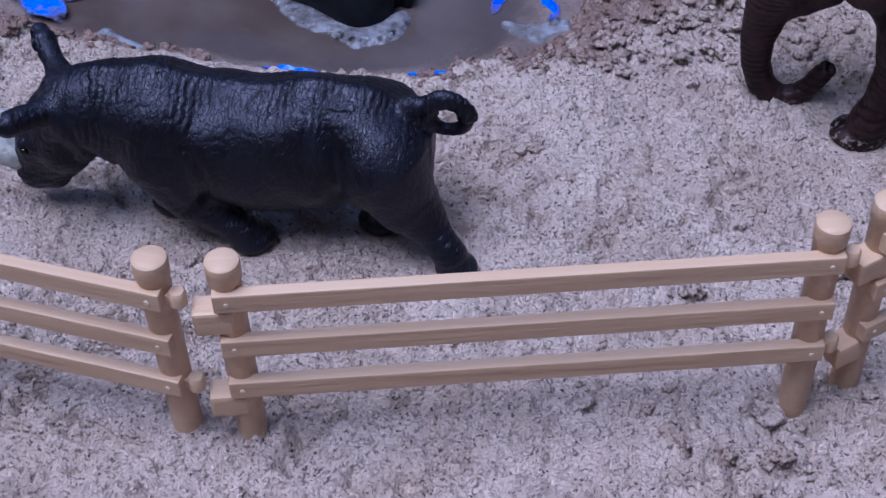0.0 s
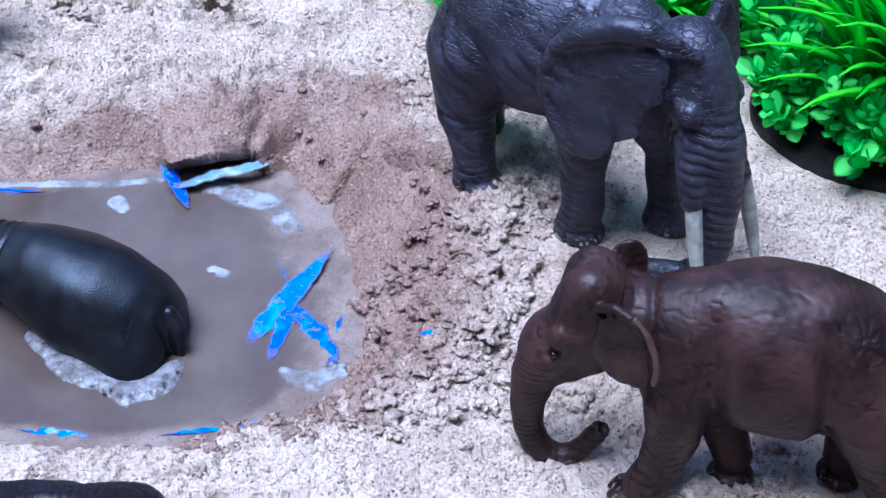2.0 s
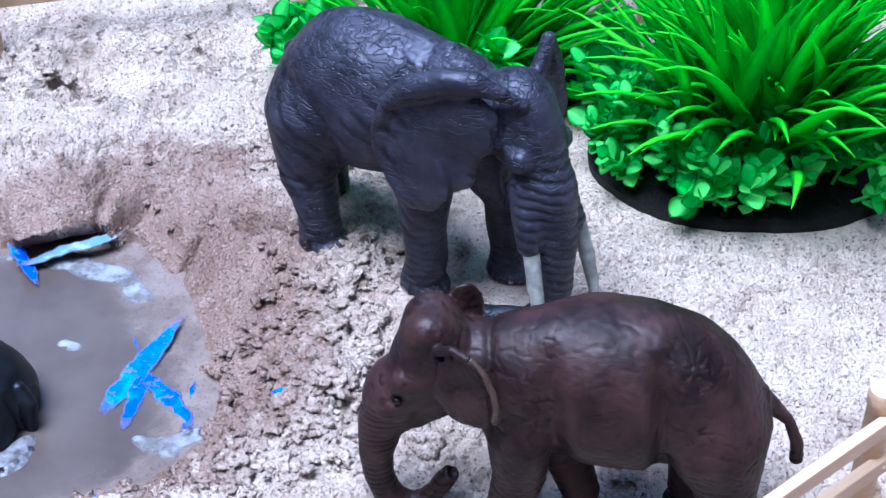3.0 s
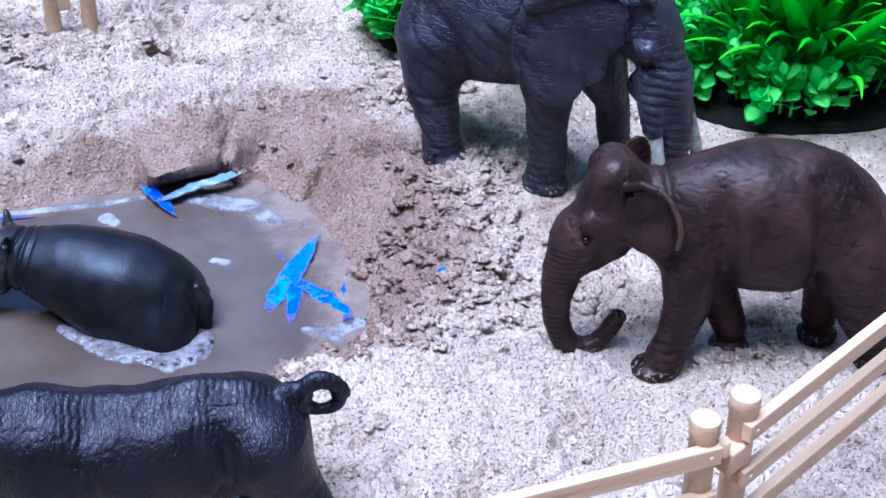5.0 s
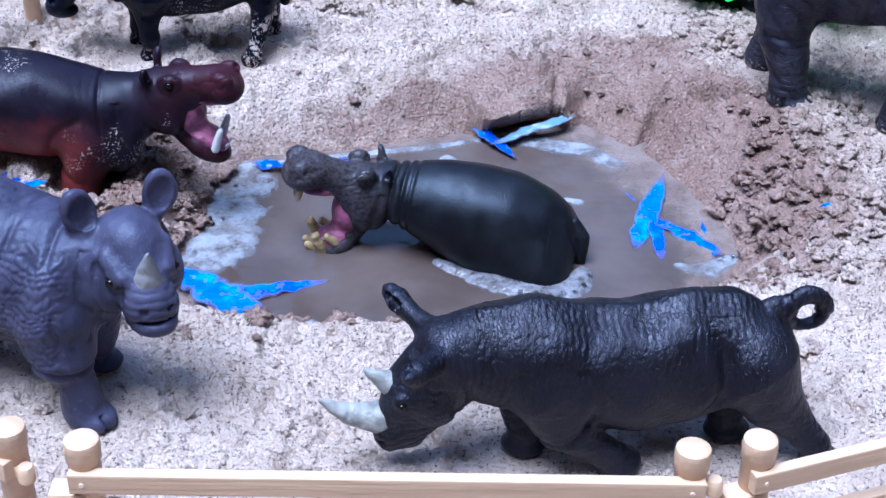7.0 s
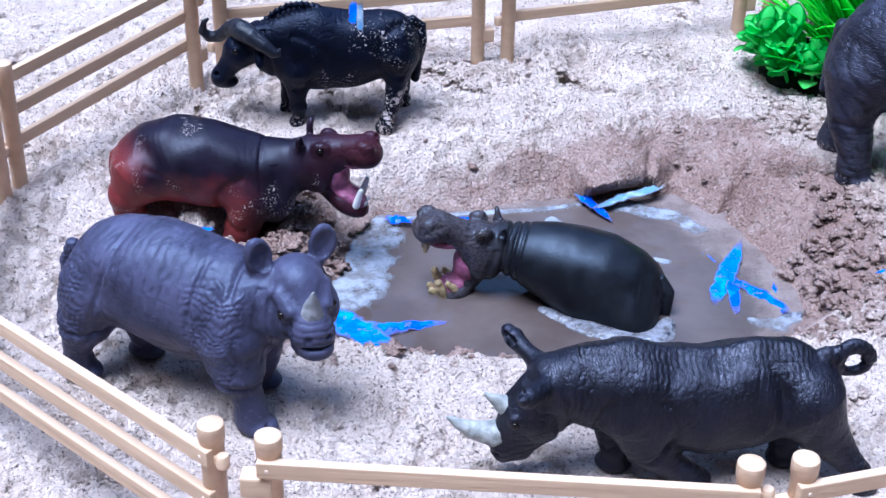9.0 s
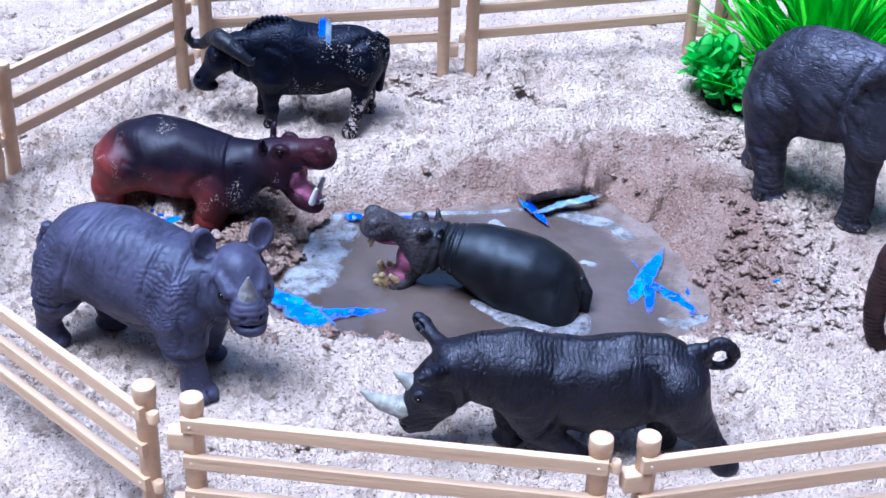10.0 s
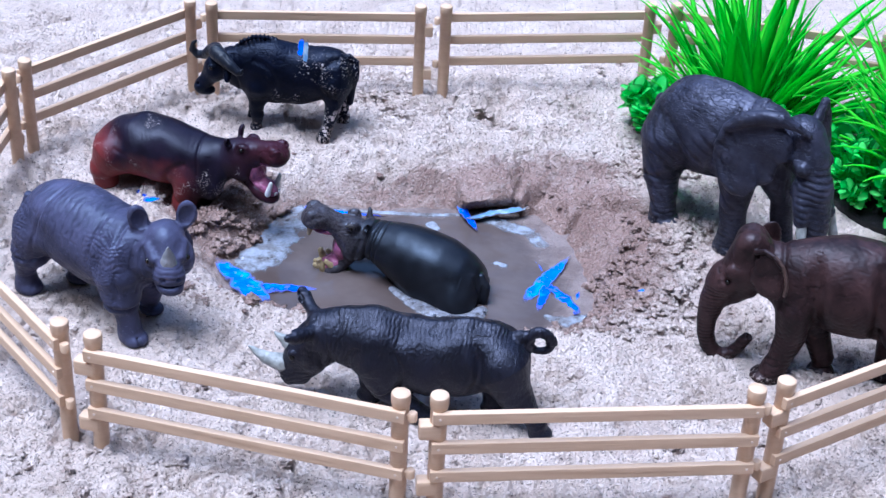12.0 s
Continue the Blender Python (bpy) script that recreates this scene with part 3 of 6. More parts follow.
PANELS = [
    ((-0.124, 0.027), (0.0, 0.0)), ((0.0148, 0.0), (0.138, 0.016)), ((0.1505, 0.0225), (0.256, 0.09)),
    ((0.266, 0.374), (0.144, 0.402)), ((0.128, 0.4), (0.005, 0.379)), ((-0.01, 0.377), (-0.132, 0.364)),
    ((-0.145, 0.366), (-0.217, 0.273)), ((-0.222, 0.26), (-0.226, 0.14)), ((-0.221, 0.128), (-0.139, 0.034)),
]
first = build_panel()
for a, b in PANELS[1:]:
    copy_thing(first, panel_pose(a, b))
first.matrix_world = panel_pose(*PANELS[0])


# ---------------------------------------------------------------- toy animals
def eye_piece(c, r, m):
    v, q = skin(egg(c, (r, r, r)), np.array(c) - r - 1, np.array(c) + r + 1, 0.5)
    return v, q, m


EYE = plain("glossy_eye", (0.008, 0.006, 0.005), 0.1, 0.1, depth=0)
IVORY = plain("ivory_paint", (0.36, 0.37, 0.36), 0.4, 0.45, 260)
MOUTH = plain("pink_mouth_paint", (0.36, 0.115, 0.215), 0.28, 0.6, 200, 0.0006)
LID = plain("pale_lid_paint", (0.045, 0.04, 0.042), 0.4, 0.3, 300)
TOOTH = plain("yellowed_tooth_paint", (0.50, 0.38, 0.20), 0.4, 0.5, 300)
WHITE = plain("white_tooth_paint", (0.75, 0.76, 0.74), 0.35, 0.15, 300)


def bell(x, c, w):
    return np.exp(-((x - c) / w) ** 2)


def step_up(x, a, b):
    return np.clip((x - a) / (b - a), 0, 1)


def build_black_rhino():
    k = leather("charcoal_rhino_hide", (0.0016, 0.0015, 0.0028), (0.0072, 0.0071, 0.0130), 0.44, 520, 0.00004, (2.4, 1.2, 0.7), fold=0.00012, gloss=0.5, creases=360, crease_dark=0.95)
    ring = [(-55.6 - 5.0 * math.cos(a), 0.4 * a, 38.6 + 5.0 * math.sin(a), 1.9 - 0.06 * (a + 3.4)) for a in np.linspace(-3.5, 2.6, 18)]
    ears = []
    for s in (1, -1):
        ears += [(limb((41, 7 * s, 40), (44.5, 12 * s, 42), 3.6, 2.8), 2), (chain([(44.5, 12 * s, 42, 2.9), (46.3, 15 * s, 43.4, 3.1), (48.0, 17.6 * s, 44.8, 1.8), (48.8, 18.8 * s, 45.4, 0.7)]), 1.4),
                 (chain([(47.2, 13.2 * s, 44, 1.7), (48.4, 15.6 * s, 45.4, 1.6), (49.2, 17.4 * s, 46.2, 0.6)]), -0.5)]
    head = fuse([
        (limb((36, 0, 36), (48, 0, 27), 9.6, 7.0), 1), (limb((48, 0, 26), (54, 0, 17), 6.4, 4.6), 3), (egg((55.8, 0, 14.4), (3.6, 4.3, 4.4)), 2.5),
        (limb((45, 0, 35.5), (54, 0, 21.5), 3.2, 3.4), 3), (limb((55.5, 0, 10.8), (50, 0, 12.2), 2.2, 2.9), 1.6), (limb((38, 0, 27), (50, 0, 15.5), 7.6, 5.0), 3),
        (egg((41.5, 4.5, 25), (6, 5, 7)), 2.5), (egg((41.5, -4.5, 25), (6, 5, 7)), 2.5), *ears,
        (egg((57.5, 0, 12.6), (3.4, 5.6, 0.55), (0, 8, 0)), -0.5),
        (egg((50.3, 6.0, 28.2), (2.9, 1.8, 2.4)), 1.2), (egg((51, 7.9, 27.4), (1.7, 1.0, 1.3)), -0.5), (egg((57.4, 3.2, 14.6), (1.2, 0.9, 1.2)), -0.5),
        (limb((45, 5.6, 33), (52, 4.6, 23.5), 1.2, 1.4), 2),
    ])

    def lowered(f):
        return turned(f, (28, 0, 38), 0, 8.5)
    body = fuse([
        (loft([(-52, 32.4, 25.4, 4), (-50, 36, 20.4, 9), (-46, 40.4, 17.4, 12.5), (-38, 44.6, 14.2, 15), (-26, 46.2, 9.4, 15.5), (-10, 43.8, 8.4, 16), (0, 44.0, 10.6, 16),
               (10, 47.0, 13.6, 15.5), (18, 48.4, 16.4, 14), (28, 46, 20.6, 11.5), (35, 43, 22.6, 9.5), (41, 39.4, 24.6, 7)]), 1),
        (lowered(head), 4),
        (chain([(14, 8, 27, 9.4), (9, 9.0, 16, 7.0), (0, 9.6, 8, 4.9), (-5, 10, 4.2, 4.7)]), 2.6), (egg((-6.5, 10, 2.2), (6.2, 5.4, 3.2), (0, 6, 0)), 1.8),
        (chain([(16, -7, 25, 8.5), (16.5, -4, 13, 5.8), (16, -1.5, 7, 4.8)]), 3), (egg((16.5, -1, 2.6), (6, 5.2, 3.2)), 1.8),
        (chain([(-41, 7, 28, 12.4), (-46.5, 9.4, 18, 8.2), (-53.5, 12.4, 11, 5.0), (-57.5, 14.2, 6, 4.6)]), 3), (egg((-59, 14.6, 1.8), (5.4, 5.2, 3.6)), 1.8),
        (chain([(-39, -6, 28, 11), (-38, -3, 14, 6), (-38, 0, 7, 4.8)]), 3.5), (egg((-38.5, 1, 2.6), (6, 5.2, 3.2)), 1.8),
        (chain(ring), 0.8), (limb((-47, 0, 40), (-51.5, 0, 36.4), 3, 1.8), 2),
    ])

    def folds(p):
        x, y, z = p[:, 0], p[:, 1], p[:, 2]
        out = np.abs(y)
        edge = x + 31.5 - 0.028 * (z - 30) ** 2
        thigh = bell(edge, 0, 2.1) * (out > 6) * step_up(z, 15, 22) * step_up(44 - z, 0, 8)
        thigh += 0.45 * bell(edge - 4.5, 0, 2.2) * (out > 6) * step_up(z, 18, 24) * step_up(40 - z, 0, 6) * -1
        arm = bell(np.hypot((x - 13) * 1.1, z - 26), 13, 1.1) * (out > 7) * (z < 36)
        barrel = bell(np.hypot((x + 14) * 0.62, z - 27), 17, 1.6) * (out > 8) * (z < 24)
        blade = bell(x - 4 + 0.25 * (z - 36), 0, 1.6) * (out > 6) * step_up(z, 22, 30) * step_up(48 - z, 0, 8)
        spine = -0.9 * bell(y, 0, 2.4) * (z > 38) * (x < 30)
        hollow = bell(x, -30, 5) * bell(z, 37, 6) * (out > 6)
        jaw = bell(x - 33 - 0.25 * (z - 30), 0, 1.1) * step_up(z, 18, 24) * step_up(44 - z, 0, 6) + 0.7 * bell(x - 38 - 0.25 * (z - 30), 0, 0.9) * (z < 30)
        return 1.5 * thigh + 0.8 * arm + 0.5 * barrel + 0.35 * blade + spine + 0.9 * hollow + 0.9 * jaw + 0.45 * lumps(p, 15, 61)

    def fine(p):
        x, y, z = p[:, 0], p[:, 1], p[:, 2]
        neck = bell(x, 29, 9) * step_up(z, 14, 22)
        upper = step_up(z, 24, 34) * (x < 30)
        ridge = grooves(p, (1, 0, 0.1), 1.9, 1.1, 63) * step_up(z, 36, 42) * (x < 20)
        side = grooves(p, (0.9, 0, 0.25), 2.0, 2.6, 64)
        web = threads(p, 3.6, 65, (1.2, 0.7, 0.6))
        low = grooves(p, (0.25, 0, 1), 2.3, 2.0, 66) * step_up(20 - z, 0, 6) * step_up(z, 4, 8)
        face = threads(p, 4.2, 67) * (x > 38)
        return 0.3 * grooves(p, (1, 0, 0.2), 2.0, 1.6, 62) * neck + 0.2 * ridge + (0.11 * side + 0.2 * web) * np.maximum(upper, 0.6 * (z > 10)) * (x < 36) + 0.24 * low + 0.24 * face
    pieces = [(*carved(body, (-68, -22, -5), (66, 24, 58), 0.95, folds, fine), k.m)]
    pieces.append((*carved(lowered(chain([(52, 0, 21, 4.6), (57.5, 0, 20.2, 4.2), (64, 0, 23, 2.9), (68, 0, 26.4, 1.7), (71, 0, 29.6, 0.5)])), (44, -6, 4), (74, 6, 34), 0.8, None, lambda p: 0.12 * lumps(p, 3, 5)), IVORY))
    pieces.append((*carved(lowered(chain([(50, 0, 28, 4.2), (53.5, 0, 31, 3.0), (56.5, 0, 34, 1.5), (58.5, 0, 36.4, 0.5)])), (43, -6, 14), (64, 6, 39), 0.8, None, lambda p: 0.12 * lumps(p, 3, 6)), IVORY))
    for s in (1, -1):
        pieces.append(eye_piece((49.2, 6.9 * s, 24.2), 1.25, EYE))
    return figure("toy_rhino", pieces, pose(0.0, 0.0685, -0.0006, 0, 0, 177), "charcoal black rhinoceros figure with pale horns and curled tail")


build_black_rhino()


def build_grey_rhino():
    k = leather("grey_rhino_hide", (0.028, 0.0275, 0.052), (0.071, 0.070, 0.126), 0.46, 700, 0.00003, (1.2, 1, 0.8), fold=0.00008, gloss=0.36, crease_dark=0.45, sheen=(0.6, 0.72, 1.0))
    ear = [(limb((38.5, -2.4, 54), (38.2, -3.4, 57), 2.2, 2.8), 1.6), (egg((38, -4.4, 60.4), (2.3, 4.8, 6.4), (8, 0, 0)), 1.2), (egg((40.3, -4.4, 60.8), (2.0, 3.7, 5.2), (8, 0, 0)), -0.5),
           (limb((38.5, 14.4, 54), (38.2, 15.4, 57), 2.2, 2.8), 1.6), (egg((38, 16.4, 60.4), (2.3, 4.8, 6.4), (-8, 0, 0)), 1.2), (egg((40.3, 16.4, 60.8), (2.0, 3.7, 5.2), (-8, 0, 0)), -0.5)]
    head = fuse([
        (egg((40.5, 6, 49.5), (9.5, 9.2, 10)), 1), (limb((45, 6, 48), (53.5, 6, 42), 7.6, 6.2), 3.5), (egg((56.2, 6, 39.4), (5.0, 7.0, 6.2)), 2.5), (egg((57.6, 6, 34.8), (4.4, 5.6, 3.2), (0, 14, 0)), 1.4),
        (egg((52, 6, 33.8), (8, 5.6, 3.4)), 2), *ear,
        (egg((44, -1.6, 42), (7, 5.0, 8.5), (0, -20, 0)), 2.2), (egg((44, 13.6, 42), (7, 5.0, 8.5), (0, -20, 0)), 2.2), (egg((36.5, 6, 43), (4.4, 13, 14)), 1.0),
        (limb((47, -2.0, 50.5), (53, -0.2, 47), 1.6, 1.3), 3), (limb((47, 14.0, 50.5), (53, 12.2, 47), 1.6, 1.3), 3),
        (egg((50.5, -1.6, 46.0), (2.9, 1.8, 2.5)), 1.2), (egg((50.5, 13.6, 46.0), (2.9, 1.8, 2.5)), 1.2), (egg((51.4, -3.2, 46), (1.7, 1.0, 1.3)), -0.4), (egg((51.4, 15.2, 46), (1.7, 1.0, 1.3)), -0.4),
        (egg((60.4, 2.6, 40), (1.2, 1.2, 1)), -0.5), (egg((60.4, 9.4, 40), (1.2, 1.2, 1)), -0.5),
        (egg((61, 6, 36.6), (6, 7.4, 0.55), (0, 16, 0)), -0.5),
    ])
    head = turned(head, (38, 6, 48), -40)
    body = fuse([
        (loft([(-42.5, 36, 27, 4), (-40, 45, 23, 11), (-34, 53, 22, 15), (-26, 58, 20, 17.5), (-10, 61, 17.5, 19), (5, 59.5, 16, 18.5), (18, 57, 17, 17), (28, 55, 21, 14), (37, 54, 28, 10)]), 1),
        (egg((24, -4, 36), (9, 14.5, 17), (0, 12, 0)), 2), (head, 2.0),
        (chain([(25, -10, 30, 10.8), (27, -11.6, 21, 8.6)]), 2.4), (chain([(28, -12, 19, 6.0), (30.5, -12, 10, 5.6), (31, -12, 4, 6.2)]), 1.0), (egg((33.5, -12, 2.2), (7, 6.4, 3.4)), 1.5),
        (chain([(24, 9, 29, 10.5), (22.5, 10, 15, 6.6), (22, 10, 8, 5.4)]), 3), (egg((23, 10, 2.6), (6.8, 6, 3.4)), 1.5),
        (chain([(-29, -8, 35, 12.6), (-32, -11.2, 24, 9.4)]), 2.4), (chain([(-33, -12, 21, 6.8), (-36.5, -12, 11, 5.2), (-36.5, -12, 5, 5.8)]), 1.2), (egg((-35, -12, 2.4), (6.8, 6.2, 3.4)), 1.5),
        (chain([(-28, 8, 34, 12), (-25, 8, 16, 7), (-23, 8, 9, 5.6)]), 4), (egg((-22.5, 8, 2.6), (6.6, 6, 3.4)), 1.5),
        (chain([(-42, -1, 44, 2.6), (-45.4, -1.5, 38, 2.0), (-46.5, -2, 27, 1.7)]), 1.4),
    ])

    def folds(p):
        x, y, z = p[:, 0], p[:, 1], p[:, 2]
        out = np.abs(y) > 5
        trunk = step_up(33 - x, 0, 3)
        cut = bell(x - 13 - 0.10 * (z - 40), 0, 0.9) * (z > 22) * trunk + 2.0 * bell(x - 30.5 + 0.2 * (z - 30), 0, 1.1) * trunk
        cut += 1.1 * bell(x + 21 - 0.30 * (z - 40), 0, 1.0) * (z > 20)
        cut += 0.9 * bell(np.hypot(x + 34, z - 40), 11, 0.9) * (x < -30) * out
        skirt = bell(z - 20 + 0.1 * (x - 25), 0, 1.0) * (np.abs(x - 27) < 11) * out + bell(z - 23, 0, 1.0) * (np.abs(x + 32) < 11) * out
        belly = bell(z - 23 - 0.012 * (x + 4) ** 2, 0, 1.1) * (np.abs(x + 4) < 16)
        return 0.75 * cut * (0.7 + 0.5 * lumps(p, 14, 70)) + 1.0 * skirt + 0.5 * belly + 0.6 * lumps(p, 18, 71)

    def fine(p):
        x, y, z = p[:, 0], p[:, 1], p[:, 2]
        ridge = grooves(p, (1, 0, -0.15), 3.4, 1.6, 72) * step_up(z, 42, 52) * (x < 13)
        shield = step_up(x, 9, 14) * step_up(33 - x, 0, 4) + step_up(-24 - x, 0, 4)
        shield = np.clip(shield, 0, 1) * step_up(z, 17, 22) * step_up(54 - z, 0, 6)
        i = np.floor(z / 2.1 + 0.55 * lumps(p, 7, 173))
        u, w = (x / 2.3 + 0.5 * (i % 2) + 0.5 * lumps(p, 5, 73)), z / 2.1 + 0.55 * lumps(p, 7, 173)
        stud = np.clip(1.25 - 5.2 * ((u - np.round(u)) ** 2 + (w - i - 0.5) ** 2), 0, 1)
        muzzle = np.exp(-((x - 52) / 7) ** 2 - ((y + 4) / 12) ** 2) * bell(z, 40, 5.5) * (x > 44)
        toes = 0.9 * bell(np.abs(np.sin(np.arctan2(y + 12, x - 30) * 2.2 + 0.6)), 0, 0.18) * (z < 5.5) * (x > 33) * (y < 0)
        side = (0.15 * threads(p, 6, 74, (1.2, 0.8, 0.6)) + 0.07 * grooves(p, (1, 0, 0.2), 2.6, 2.6, 76)) * (1 - shield) * (x < 34)
        cheek = 0.5 * grooves(p, (0.55, -0.75, 0.25), 3.2, 1.0, 77) * (x > 33) * (x < 47) * (z > 26) * (z < 52)
        return 0.18 * ridge - 0.42 * stud * shield + 0.5 * grooves(p, (0, 0.1, 1), 2.2, 0.6, 75) * muzzle + toes + side + cheek + 0.05 * lumps(p, 2.6, 78)
    pieces = [(*carved(body, (-60, -26, -5), (72, 24, 74), 1.05, folds, fine), k.m)]
    horn = turned(limb((54.0, 6, 43.0), (57.2, 6, 55.5), 5.2, 0.5), (38, 6, 48), -40)
    pieces.append((*carved(horn, (44, -26, 28), (76, 10, 58), 0.8, None, lambda p: 0.15 * lumps(p, 3, 79)), plain("grey_horn_paint", (0.25, 0.25, 0.27), 0.45, 0.35, 300)))
    for s in (1, -1):
        c = np.array((13.2, 8.5 * s))
        a = radians(-40)
        pieces.append(eye_piece((38 + c[0] * math.cos(a) - c[1] * math.sin(a), 6 + c[0] * math.sin(a) + c[1] * math.cos(a), 45.8), 1.4, EYE))
    return figure("toy_rhino", pieces, pose(-0.148, 0.131, -0.0006, 0, 0, -33), "grey one-horned rhinoceros figure with armour-like skin folds")


build_grey_rhino()


def hippo_head(nose=0.0, lift=0.0):
    """Skull, jaws and lips of an open-mouthed hippopotamus, from the neck forwards."""
    top, brow, drop = 8.4 + lift, 0.55 * lift, 0.5 * lift
    sides = []
    for s in (1, -1):
        sides += [
            (egg((27.5 + nose, 5.0 * s, top + 3.8), (3.4, 2.4, 2.2), (0, 10, 0)), 2), (egg((30.2 + nose, 4.4 * s, top + 4.8), (1.2, 0.7, 1.0)), -0.4),
            (egg((9.4, 6.4 * s, 8.6 + brow), (3.6, 2.2, 3.0)), 1.8), (egg((10.4, 8.5 * s, 8.2 + brow), (2.0, 1.0, 1.4)), -0.4),
            (limb((2, 6 * s, 7), (1.8, 7.6 * s, 10), 1.8, 1.4), 1.4), (egg((1.6, 8.0 * s, 10.8), (1.6, 2.0, 3.4), (-24 * s, 0, 0)), 1.0), (egg((2.8, 8.6 * s, 11.4), (1.1, 1.2, 2.2), (-24 * s, 0, 0)), -0.4),
            (egg((8, 6.6 * s, -3), (6.4, 3.6, 7.2), (0, -24, 0)), 2.4),
        ]
    return fuse([
        (egg((7, 0, 1), (12, 9.4, 10)), 1), (limb((13, 0, 4.4), (23 + nose, 0, top - 0.4), 7.2, 5.8), 4), (egg((26.4 + nose, 0, top - 0.6), (7.2, 8.6, 5.4), (0, 14, 0)), 3.6),
        (limb((7, 0, -4), (14, 0, -11 - drop / 2), 7.2, 5.2), 4), (egg((20.5, 0, -15.8 - drop), (9.4, 7.6, 4.8), (0, 27, 0)), 2.4), *sides,
        (egg((26 + nose / 2, 0, -5 + lift / 2), (11.5 + nose / 2, 6.9, 7.5 + lift / 2), (0, 8, 0)), -1.0),
    ])


def hippo_mouth(nose=0.0, lift=0.0):
    drop = 0.5 * lift
    return fuse([(egg((15, 0, -4.5 - drop / 2), (5.4, 6.6, 8)), 1), (egg((20.6, 0, -12.6 - drop), (8.6, 6.3, 3.4), (0, 27, 0)), 1.5), (egg((20.5 + nose / 2, 0, 2.8 + lift * 0.7), (7.4 + nose / 2, 5.6, 2.7)), 2),
                 (limb((15, 0, -7 - drop), (22, 0, -11.5 - drop), 3.4, 2.4), 1.5)])


def hippo_teeth(moved, nose=0.0, lift=0.0, worn=False):
    """Two curved tusks and two pegs in the lower jaw; a worn set has stubs above as well."""
    d = 0.5 * lift
    teeth = [moved(limb((24.5, 4.5 * s, -15 - d), (27 if worn else 26.5, 5.2 * s, (-9 if worn else -7.5) - d), 2.2 if worn else 1.7, 1.5 if worn else 1.1)) for s in (1, -1)]
    teeth += [moved(limb((26, y, -17.5 - d), (29.2 if worn else 28.5, y * 1.1, -14 - d), 1.9 if worn else 0.9, 1.3 if worn else 0.6)) for y in (-1.9, 1.9)]
    if worn:
        teeth += [moved(limb((20.5, 5.2 * s, -12 - d), (23, 5.6 * s, -9.6 - d), 1.6, 1.2)) for s in (1, -1)]
        teeth += [moved(limb((28.5 + nose, y, 3.2 + lift), (29.4 + nose, y, 0.0 + lift), 1.5, 0.9)) for y in (-4.4, 0.5, 4.4)]
    return fuse([(t, 0.3) for t in teeth])


